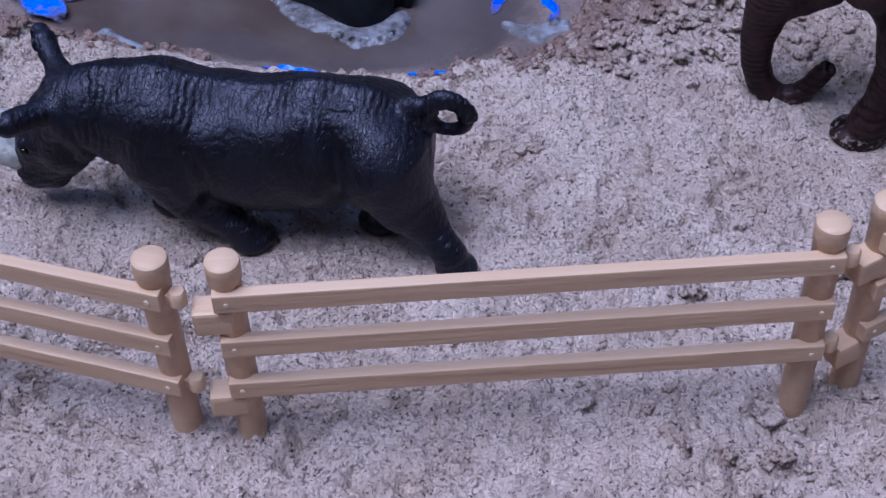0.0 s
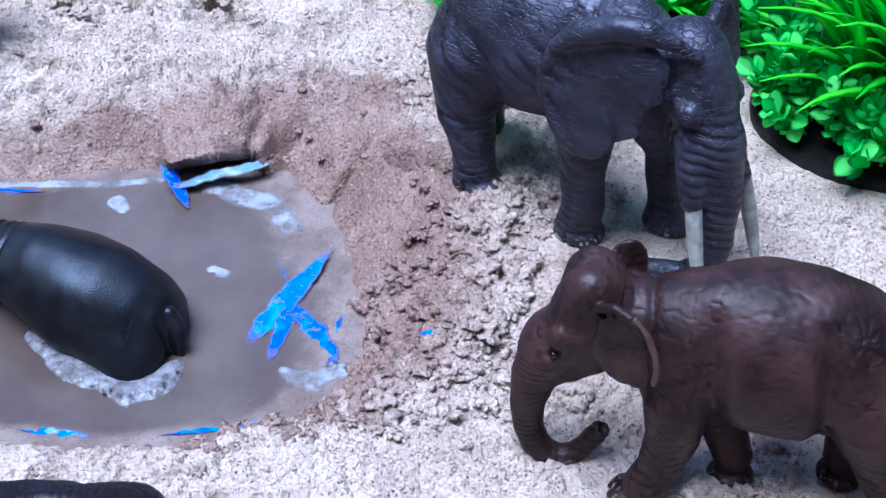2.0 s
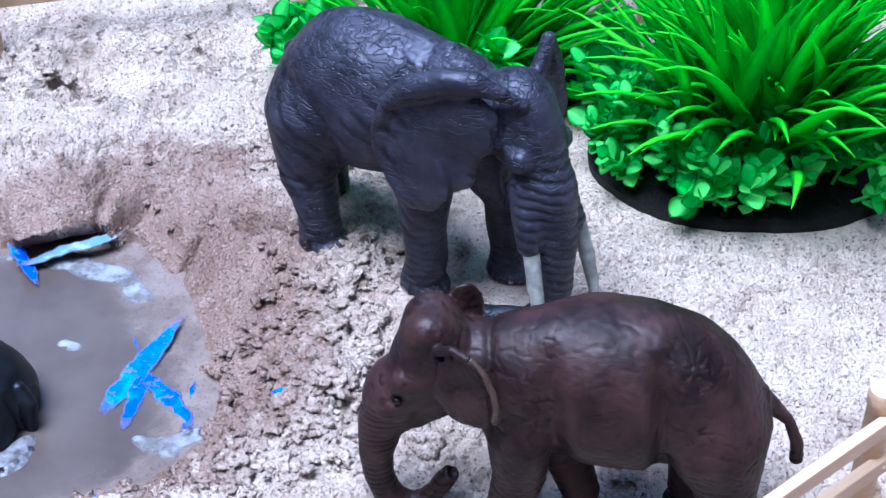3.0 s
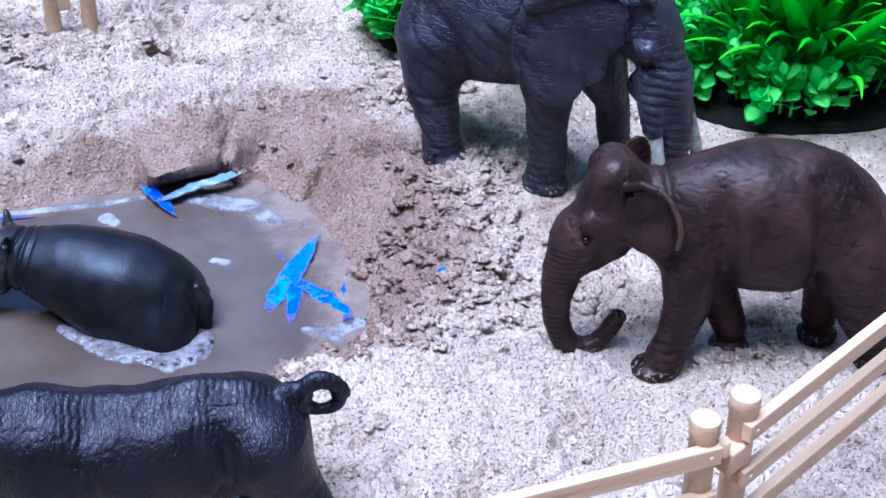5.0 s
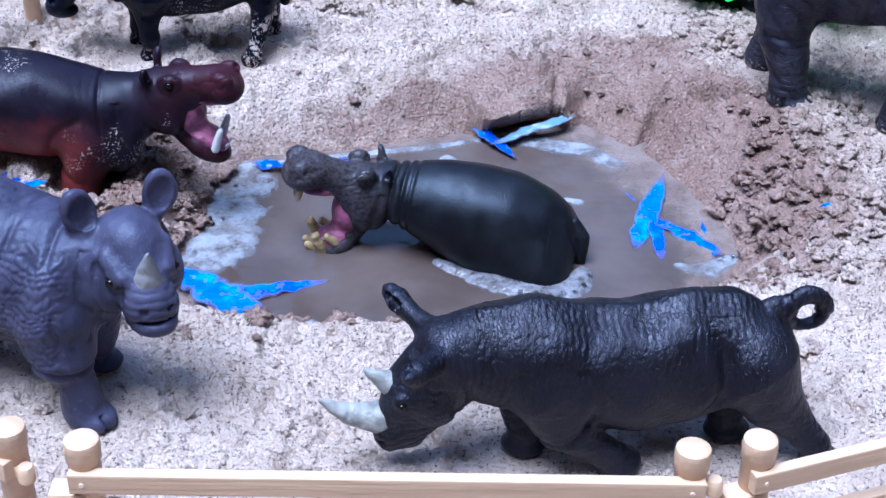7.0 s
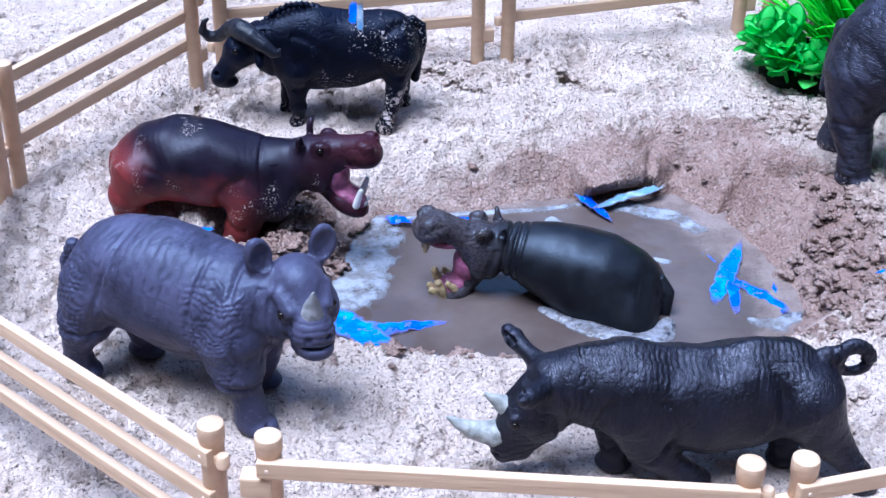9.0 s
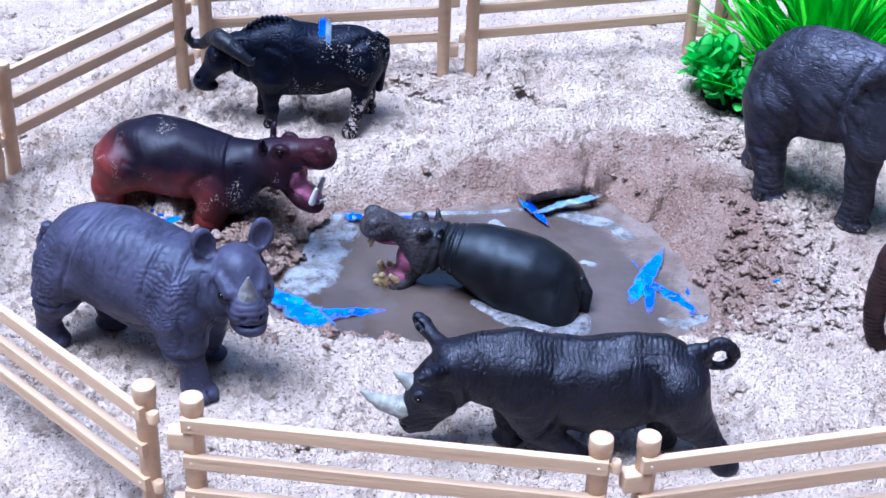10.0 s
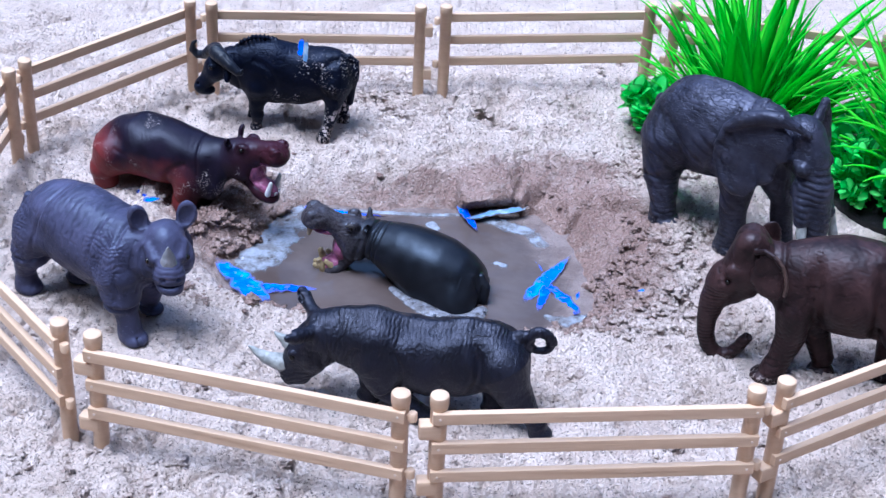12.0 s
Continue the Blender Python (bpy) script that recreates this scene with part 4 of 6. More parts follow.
def build_pond_hippo():
    k = leather("wet_dark_hippo_hide", (0.0034, 0.0034, 0.0044), (0.0092, 0.0092, 0.0116), 0.42, 800, 0.00002, (1, 1, 0.6), fold=0.00004, gloss=0.34, sheen=(0.62, 0.76, 1.0))
    muzzle = k.ramp(k.math("ADD", k.axis(0), k.math("MULTIPLY", k.noise(90, 3), 0.02)), 0.032, 0.052)
    skin_tone = k.mix(k.ramp(k.noise(800, 3, 0.65), 0.45, 0.58), (0.060, 0.052, 0.058), (0.026, 0.021, 0.025))
    k.colour(k.mix(k.math("MULTIPLY", muzzle, 0.9), k.b.inputs["Base Color"].links[0].from_socket, skin_tone))
    off = np.array((28.0, 0.0, -9.0), np.float32)

    def moved(f):
        return turned(lambda p: f(p - off), off, 24)
    head = moved(hippo_head(3, 4))
    body = fuse([
        (loft([(-36.5, -15, -25, 6), (-34, -9, -32, 12), (-27, -3.5, -40, 17), (-15, 1.5, -41, 19), (-2, 4, -36, 19), (9, 4.5, -28, 16.5), (20, 3, -22, 13.5), (30, 2, -17, 10.5)]), 1),
        (head, 3.2),
        (chain([(4, 4, -32, 8), (4, 4, -40, 7)]), 5), (chain([(-26, 11, -26, 10), (-26, 11, -40, 7)]), 5),
        (chain([(-35, 1, -12, 1.8), (-37.8, 2, -17, 2.2), (-38, 3, -26, 2.0)]), 1.0),
    ])

    def folds(p):
        x, y, z = p[:, 0], p[:, 1], p[:, 2]
        cut = sum(d * bell(x - c + 0.12 * (z + 10) + 0.02 * y, 0, w) for c, d, w in ((20.0, 0.5, 0.7), (23.0, 0.9, 0.7), (26.6, 1.2, 0.8)))
        slot = 2.0 * bell(y - 6, 0, 1.4) * (x < -30) * step_up(-10 - z, 0, 4)
        rump = 0.25 * bell(np.hypot(x + 24, z + 26), 15, 2.2) * (y > 8) * (x > -28)
        jowl = 0.7 * bell(x - 31 + 0.3 * (z + 12), 0, 1.2) * (z < -4)
        return cut + slot + rump + jowl + 0.35 * lumps(p, 20, 95)

    def fine(p):
        x, z = p[:, 0], p[:, 2]
        snout = step_up(x, 45, 50) * step_up(z, -10, -5)
        wart = np.clip(lumps(p, 3.0, 94) - 0.15, 0, 1)
        lids = 0.25 * grooves(p, (0.2, 0, 1), 1.7, 0.5, 93) * bell(x, 37, 5) * bell(z, -1, 4)
        face = 0.2 * threads(p, 6, 92) * (x > 30)
        return 0.3 * wart * snout + lids + face + 0.08 * grooves(p, (1, 0, 0.12), 3.2, 0.8, 91) * bell(x, 23, 6)
    pieces = [(*carved(body, (-46, -26, -44), (72, 36, 16), 0.95, folds, fine), k.m)]
    pieces.append((*carved(moved(hippo_mouth(3, 4)), (26, -14, -40), (72, 36, 8), 1.0, None, lambda p: 0.45 * grooves(p, (0, 1, 0.3), 3.0, 0.8, 90)), MOUTH))
    pieces.append((*carved(hippo_teeth(moved, 3, 4, True), (36, -14, -36), (72, 36, 6), 0.7, None, lambda p: 0.2 * lumps(p, 3, 89)), TOOTH))
    for s in (1, -1):
        c = np.array((10.6, 8.0 * s))
        a = radians(24)
        at = (28 + c[0] * math.cos(a) - c[1] * math.sin(a), c[0] * math.sin(a) + c[1] * math.cos(a), 1.6)
        pieces.append(eye_piece(at, 1.4, EYE))
        pieces.append((*skin(egg((at[0], at[1], at[2] + 0.6), (2.5, 0.9, 1.9), (0, 0, 24)), np.array(at) - 4, np.array(at) + 4, 0.5), LID))
    return figure("toy_hippo", pieces, pose(0.0, 0.2015, 0.0034, 0, 0, 157), "wet black hippopotamus figure, mouth wide open, half under water")


build_pond_hippo()


def build_red_hippo():
    k = leather("red_brown_hippo_hide", (0.0040, 0.0024, 0.0064), (0.0096, 0.0062, 0.0150), 0.42, 800, 0.00003, (1, 1, 0.6), fold=0.00006, gloss=0.24, sheen=(0.75, 0.8, 1.0))
    z, x = k.axis(2), k.axis(0)
    n = k.noise(60, 4)
    low = k.ramp(k.math("ADD", z, k.math("MULTIPLY", n, 0.02)), 0.018, 0.033, 1, 0)
    rear = k.ramp(k.math("ADD", x, k.math("MULTIPLY", n, 0.016)), -0.032, -0.018, 1, 0)
    rear = k.math("MULTIPLY", rear, k.ramp(z, 0.022, 0.034, 1, 0))
    snout = k.math("MULTIPLY", k.ramp(x, 0.02, 0.056), 0.22)
    front = k.ramp(x, 0.002, 0.018, 1, 0)
    fac = k.math("MAXIMUM", k.math("MULTIPLY", k.math("MAXIMUM", low, rear), front), snout)
    red = k.mix(fac, k.b.inputs["Base Color"].links[0].from_socket, (0.13, 0.021, 0.021))
    dust = k.math("MULTIPLY", k.ramp(k.noise(48, 3), 0.55, 0.68), k.ramp(k.noise(1300, 3, 0.6), 0.58, 0.61))
    k.colour(k.mix(dust, red, (0.66, 0.57, 0.55)))
    off = np.array((27.5, 0.0, 22.5), np.float32)

    def moved(f):
        return turned(lambda p: f(p - off), off, -6, 4)
    head = moved(hippo_head())
    body = fuse([
        (loft([(-49, 20, 8, 4), (-45, 27, 4, 11), (-38, 32, 3, 15.5), (-24, 37, 2, 18), (-10, 36, 1, 18), (4, 32.5, -1, 16.5), (15, 29.5, 0, 14), (24, 29, 5, 11.5), (32, 30, 11, 9)]), 1),
        (head, 3.0), (egg((19, -8, 8), (7, 7, 11), (0, 14, 0)), 3),
        (chain([(8, -9, 9, 9.5), (4, -10, -8, 7), (3, -10, -10, 6.6)]), 4), (chain([(14, 8, 9, 9), (11, 8, -8, 7), (11, 8, -10, 6.6)]), 4),
        (chain([(-36, -9, 15, 12.5), (-41, -11, 8, 8), (-41, -11, 4.5, 6.8), (-40, -11, 0, 6.6)]), 4), (chain([(-34, 9, 15, 12), (-34, 10, 8, 8), (-33, 10, 4.5, 6.8), (-33, 10, 0, 6.6)]), 4),
    ])

    def folds(p):
        x, y, z = p[:, 0], p[:, 1], p[:, 2]
        out = np.abs(y) > 7
        neck = 0.5 * bell(x - 14.5 + 0.10 * (z - 10), 0, 0.7) * (z > 14) + 0.45 * bell(x - 21 + 0.16 * (z - 10), 0, 1.2) * (z < 24)
        hip = 0.35 * bell(np.hypot(x + 36, z - 16), 14, 2.4) * (x > -36) * out
        arm = 0.8 * bell(np.hypot(x - 8, z - 8), 11.5, 1.6) * (x < 8) * out
        fold = 0.25 * bell(z - 22 + 0.35 * (x + 28), 0, 1.0) * (np.abs(x + 24) < 8) * out
        return neck + hip + arm + fold + 0.4 * lumps(p, 17, 97)

    def fine(p):
        x, z = p[:, 0], p[:, 2]
        return 0.22 * threads(p, 6, 98) * (x > 34) + 0.05 * grooves(p, (1, 0, 0.4), 3.0, 2.0, 96) * (x < 34)
    pieces = [(*carved(body, (-54, -26, -20), (68, 24, 44), 1.0, folds, fine), k.m)]
    pieces.append((*carved(moved(hippo_mouth()), (28, -18, -4), (66, 14, 36), 1.0, None, lambda p: 0.4 * grooves(p, (0, 1, 0.3), 3.0, 0.8, 90)), MOUTH))
    pieces.append((*skin(hippo_teeth(moved), (40, -18, -4), (68, 14, 32), 0.6), WHITE))
    for s in (1, -1):
        a = radians(-6)
        c = np.array((10.4, 8.0 * s))
        pieces.append(eye_piece((27.5 + c[0] * math.cos(a) - c[1] * math.sin(a), c[0] * math.sin(a) + c[1] * math.cos(a), 30.6), 1.2, EYE))
    return figure("toy_hippo", pieces, pose(-0.13, 0.251, 0.0, 0, 0, -13), "dark red-brown hippopotamus figure, mouth open, dusted with sand")


build_red_hippo()


def build_buffalo():
    k = leather("black_buffalo_hide", (0.0012, 0.0016, 0.0046), (0.0032, 0.0045, 0.0135), 0.44, 700, 0.00006, (1, 1, 0.5), gloss=0.2, sheen=(0.6, 0.7, 1.0))
    sandy_feet(k)
    where = k.math("MULTIPLY", k.math("MULTIPLY", k.ramp(k.noise(45, 3), 0.42, 0.6), k.ramp(k.axis(2), 0.049, 0.042)), k.ramp(k.axis(0), 0.016, 0.006))
    dust = k.math("MULTIPLY", where, k.ramp(k.noise(1000, 3, 0.6), 0.605, 0.63))
    rump = k.math("MULTIPLY", k.ramp(k.axis(0), -0.012, -0.02), k.math("MULTIPLY", k.ramp(k.axis(2), 0.038, 0.044), k.ramp(k.noise(260, 4, 0.6), 0.64, 0.67)))
    hind = k.math("MULTIPLY", k.ramp(k.axis(0), -0.015, -0.019), k.math("MULTIPLY", k.ramp(k.axis(2), 0.018, 0.010), k.ramp(k.noise(420, 4, 0.65), 0.53, 0.58)))
    dust = k.math("MAXIMUM", dust, k.math("MAXIMUM", rump, hind))
    k.colour(k.mix(dust, k.b.inputs["Base Color"].links[0].from_socket, (0.66, 0.58, 0.57)))
    crest = chain([(10, 0, 51.5, 1.6), (16, 0, 53, 2), (22, 0, 52.5, 2.2), (28, 0, 49.5, 2.2), (33, 0, 45.5, 1.8)])
    body = fuse([
        (loft([(-35, 38, 28, 3), (-32.5, 44, 22, 9), (-27, 47.5, 21, 12), (-18, 49, 17.5, 13), (-3, 48.6, 13.5, 14), (10, 52, 12.5, 14), (20, 52, 14.5, 12.5), (28, 49, 18, 10), (36, 44, 22, 7.5)]), 1),
        (limb((37, 0, 36), (44, 0, 32), 8.2, 7.0), 4), (limb((44, 0, 31), (52, 0, 22), 6.4, 4.6), 3), (egg((53.5, 0, 20), (4, 4.8, 4.2)), 1.6), (egg((50, 0, 17.5), (4.5, 3.6, 2.6)), 1.5),
        (chain([(19, 7, 24, 7), (20, 8, 11, 3.5), (20, 8, 8, 3.8), (20, 8, 3, 2.9), (20.5, 8, 0, 4.0)]), 3), (chain([(23, -6, 24, 7), (24, -6, 10, 3.5), (24, -6, 4, 2.9), (24, -6, 0.5, 3.8)]), 3),
        (chain([(-25, 6, 29, 9), (-24, 7, 17, 5.0), (-22.5, 8, 9, 3.2), (-21, 8.6, 2, 2.8), (-18.8, 9, -4, 4.0)]), 3), (chain([(-27, -6, 30, 9), (-28, -7, 15, 4.4), (-28, -7, 6, 3.0), (-28, -7, 0.5, 3.6)]), 3),
        (chain([(-32, 0, 44, 2.4), (-36.4, 0.5, 41.6, 1.7), (-36.2, 1.5, 34, 1.5), (-34.5, 2, 26, 1.5), (-33, 2, 17, 2.1)]), 1.4),
        (egg((35.5, 11.5, 34), (2.4, 1.8, 5.4), (34, 0, 0)), 1.0), (egg((39, -10, 33), (2.4, 1.8, 5), (-30, 0, 0)), 1.2),
        (crest, 0.8), (egg((54.6, 2.6, 22), (1.2, 1.0, 1.0)), -0.4), (egg((45.5, 6, 35.2), (2.6, 1.6, 2)), 1.2),
    ])

    def folds(p):
        x, y, z = p[:, 0], p[:, 1], p[:, 2]
        out = np.abs(y) > 5
        mane = 0.9 * np.abs(np.sin(x * 1.35)) * bell(y, 0, 3) * step_up(z, 44, 48) * step_up(x, 8, 14) * step_up(38 - x, 0, 4)
        blade = 0.8 * bell(np.hypot(x - 20, z - 30), 12, 1.8) * (x < 22) * out
        hip = 0.9 * bell(np.hypot(x + 27, z - 33), 11, 1.8) * (x > -27) * out
        throat = 0.7 * bell(x - 31 - 0.2 * (z - 30), 0, 1.1) * (z < 44)
        return mane + blade + hip + throat + 0.45 * lumps(p, 15, 99)
    pieces = [(*carved(body, (-44, -20, -11), (64, 20, 58), 0.95, folds, lambda p: 0.16 * threads(p, 5, 88)), k.m)]
    horn = plain("dark_horn_paint", (0.010, 0.0125, 0.0215), 0.36, 0.3, 300)
    horns = fuse([(chain([(44, 1.5, 42.5, 4.4), (42.5, 6, 44, 4.6), (38.5, 10.5, 43, 4.0), (33.5, 13.5, 40, 3.2), (29.5, 14.6, 37, 2.4), (27.6, 15, 36.4, 1.4), (26.6, 15, 38.5, 0.7)]), 1),
                  (chain([(45, -2, 42, 4.4), (48.5, -7, 39.4, 3.4), (53, -11, 34.5, 2.7), (57.5, -12.4, 33.6, 2.4), (60.4, -12, 36.6, 2.0), (59.6, -11, 41, 1.3), (57.4, -10, 43.4, 0.6)]), 0.8)])
    pieces.append((*carved(horns, (22, -18, 26), (66, 20, 52), 0.85, None, lambda p: 0.3 * grooves(p, (0.3, 1, 0.2), 2.6, 0.8, 87)), horn))
    for s in (1, -1):
        pieces.append(eye_piece((45.8, 6.8 * s, 34.6), 1.2, EYE))
    return figure("toy_buffalo", pieces, pose(-0.08, 0.328, 0.0, 0, 0, 178), "black buffalo figure with swept horns, speckled with sand")


build_buffalo()


def build_african_elephant():
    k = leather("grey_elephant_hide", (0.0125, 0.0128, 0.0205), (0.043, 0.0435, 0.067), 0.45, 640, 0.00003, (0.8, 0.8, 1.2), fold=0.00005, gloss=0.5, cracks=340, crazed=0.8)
    sandy_feet(k)
    rim = [(51, -7, 80, 1.6), (47, -11, 83.4, 2.6), (41, -15.5, 86, 3.4), (34, -20, 86, 3.6), (25.5, -24.3, 82.4, 3.4), (18.4, -27, 75.6, 2.8), (15, -27.6, 66.5, 2.2), (14.6, -27.4, 57, 1.7), (18, -26, 49, 1.5), (25.5, -24, 43, 1.4)]
    ear = [(egg((30.4, -20.8, 66), (17.4, 2.2, 18), (0, 0, 24)), 1.2), (egg((26, -23.6, 53), (10.5, 1.8, 13), (0, -18, 16)), 1.2), (egg((40, -15.5, 70), (9, 2.2, 12), (0, 0, 30)), 2), (chain(rim), 2.2)]
    bare = fuse([
        (egg((43, 0, 70), (12.5, 11.6, 15)), 1), (limb((50, 0, 66), (56, 0, 50), 9.0, 7.6), 4),
        (chain([(56, 0, 52, 8), (60, 0, 36, 6.6), (61.5, 0, 20, 5.4), (60, -1, 9.5, 4.6), (55, -5, 4.6, 3.8), (47, -11, 4.4, 3.3), (41, -16, 5.8, 2.9)]), 2.6),
        *ear,
        (egg((39, 17, 66), (3, 7, 18)), 2), (chain([(42, 10, 80, 3), (41, 15, 88, 2.6), (40, 19, 80, 2.2), (40, 23, 64, 2.2), (40, 20, 52, 1.8)]), 1.6),
        (egg((52, -9, 63), (4, 3, 3.6)), 2), (egg((52, 9, 63), (4, 3, 3.6)), 2),
        (egg((51, -11, 72), (4, 2.4, 5)), -3), (egg((46, -13.4, 58), (4.4, 3, 6)), -3),
        (limb((52, -6, 52), (58, -9, 36.5), 5.2, 3.7), 2), (limb((52, 6, 52), (58, 10, 36.5), 5.2, 3.7), 2),
        (limb((48, 0, 46), (52, 0, 40), 6, 3.6), 3),
    ])
    head = turned(lambda p: bare(p - np.array((4, 0, 0), np.float32)), (32, 0, 65), -8)
    body = fuse([
        (loft([(-41.5, 52, 42, 4), (-39, 62, 35, 12), (-34.5, 70.5, 32, 16), (-26, 78.5, 32, 19), (-15, 83.0, 31, 21), (0, 83.4, 32.5, 20.5), (12, 82, 35, 18), (22, 83, 38, 15), (30, 83, 46, 12.5), (38, 77, 54, 9), (44, 72, 60, 4)]), 1),
        (head, 3),
        (chain([(19, -10, 48, 12), (20.6, -11, 34, 8.2), (21, -11, 22, 6.8), (21, -10.5, 11, 6.6), (20, -10.5, 5, 7.2)]), 4), (egg((20.5, -10.5, 2.4), (8.6, 7.6, 3.6)), 1.5), (chain([(28, 9, 46, 11.5), (34.5, 11, 29, 6.6), (37.5, 11, 11, 5.8), (38, 11, 4, 6.6)]), 4), (egg((39, 11, 2.4), (8, 7, 3.4)), 1.5),
        (chain([(-26, -9, 47, 14.5), (-25, -12, 26, 9.2), (-21.5, -12.5, 13, 6.8), (-21, -12.5, 6, 7.2)]), 4), (egg((-19.5, -12.5, 2.4), (9, 7.6, 3.6)), 1.5), (chain([(-29, 9, 47, 14.5), (-34, 11, 26, 8.4), (-38, 12.5, 12, 6.4), (-39, 12.5, 4, 7.8)]), 5),
        (chain([(-39, 0, 61, 3), (-42.5, 0, 50, 2), (-43.5, 0, 32, 1.6)]), 2),
    ])

    def folds(p):
        x, y, z = p[:, 0], p[:, 1], p[:, 2]
        out = np.abs(y) > 9
        shoulder = bell(x - 8 - 0.25 * (z - 55), 0, 1.8) * (z > 34) * out * (x < 30)
        hip = np.hypot(x + 27, z - 46)
        flank = bell(hip, 17.5, 2.2) * (x > -30) * out
        wide = -0.9 * bell(hip, 10, 6) * out * (x < -8)
        spine = -0.9 * bell(y, 0, 3) * (z > 70) * (x < 24)
        hump = bell(x, 17, 3) * (z > 70) * (np.abs(y) < 14)
        knee = 0.6 * bell(z, 17, 2.5) * (np.abs(x - 21) < 9) * (y < -3)
        return 0.9 * shoulder + 0.8 * flank + 0.4 * wide + spine + 0.6 * hump + 0.4 * knee + 0.4 * lumps(p, 20, 81)

    def fine(p):
        x, y, z = p[:, 0], p[:, 1], p[:, 2]
        flap = step_up(-16.5 - y, 0, 2)
        trunk = step_up(x, 54, 58) * step_up(74 - z, 0, 16)
        ringed = 0.38 * grooves(p, (0.15, 0, 1), 3.0, 0.25, 82) * trunk
        coarse = 0.2 * threads(p, 5.5, 83, (0.55, 0.6, 1.3)) + 0.2 * threads(p, 5.0, 84, (1.3, 1.0, 0.6))
        close = 0.1 * threads(p, 3.6, 85)
        hide = (coarse + close) * step_up(60 - x, 0, 8) * (1 - flap)
        veins = 0.35 * grooves(p, (0.7, 0, 0.7), 6.5, 1.6, 86) * flap * (z < 76)
        nails = 0.8 * bell(np.abs(np.sin(np.arctan2(y + 11, x - np.where(x > 0, 18, -23)) * 2.6)), 0, 0.2) * (z < 5) * (y < -2)
        legs = 0.3 * grooves(p, (0, 0, 1), 2.8, 1.0, 80) * (z < 30) * (x < 50)
        return ringed + np.where(z < 30, 0.5, 1.0) * hide + veins + nails + legs + 0.05 * lumps(p, 2.6, 79)
    pieces = [(*carved(body, (-62, -34, -6), (76, 34, 96), 1.15, folds, fine), k.m)]
    for s in (1, -1):
        w = 2.5 if s > 0 else 0.0
        tusk = turned(chain([(62, 9 * s + w, 37, 2.6), (66, 10.5 * s + w, 24, 2.4), (69.5, 11 * s + w, 12, 1.8), (72, 10.5 * s + w, 5.0, 0.7)]), (32, 0, 65), -8)
        pieces.append((*skin(tusk, (46, -26, 2), (82, 24, 50), 0.8), IVORY))
        a = radians(-8)
        c = np.array((25.2, 10.4 * s))
        pieces.append(eye_piece((32 + c[0] * math.cos(a) - c[1] * math.sin(a), c[0] * math.sin(a) + c[1] * math.cos(a), 62), 1.0, EYE))
    return figure("toy_elephant", pieces, pose(0.15, 0.232, 0.001, 0, 0, -43), "large grey elephant figure with broad ears and pale tusks")


build_african_elephant()


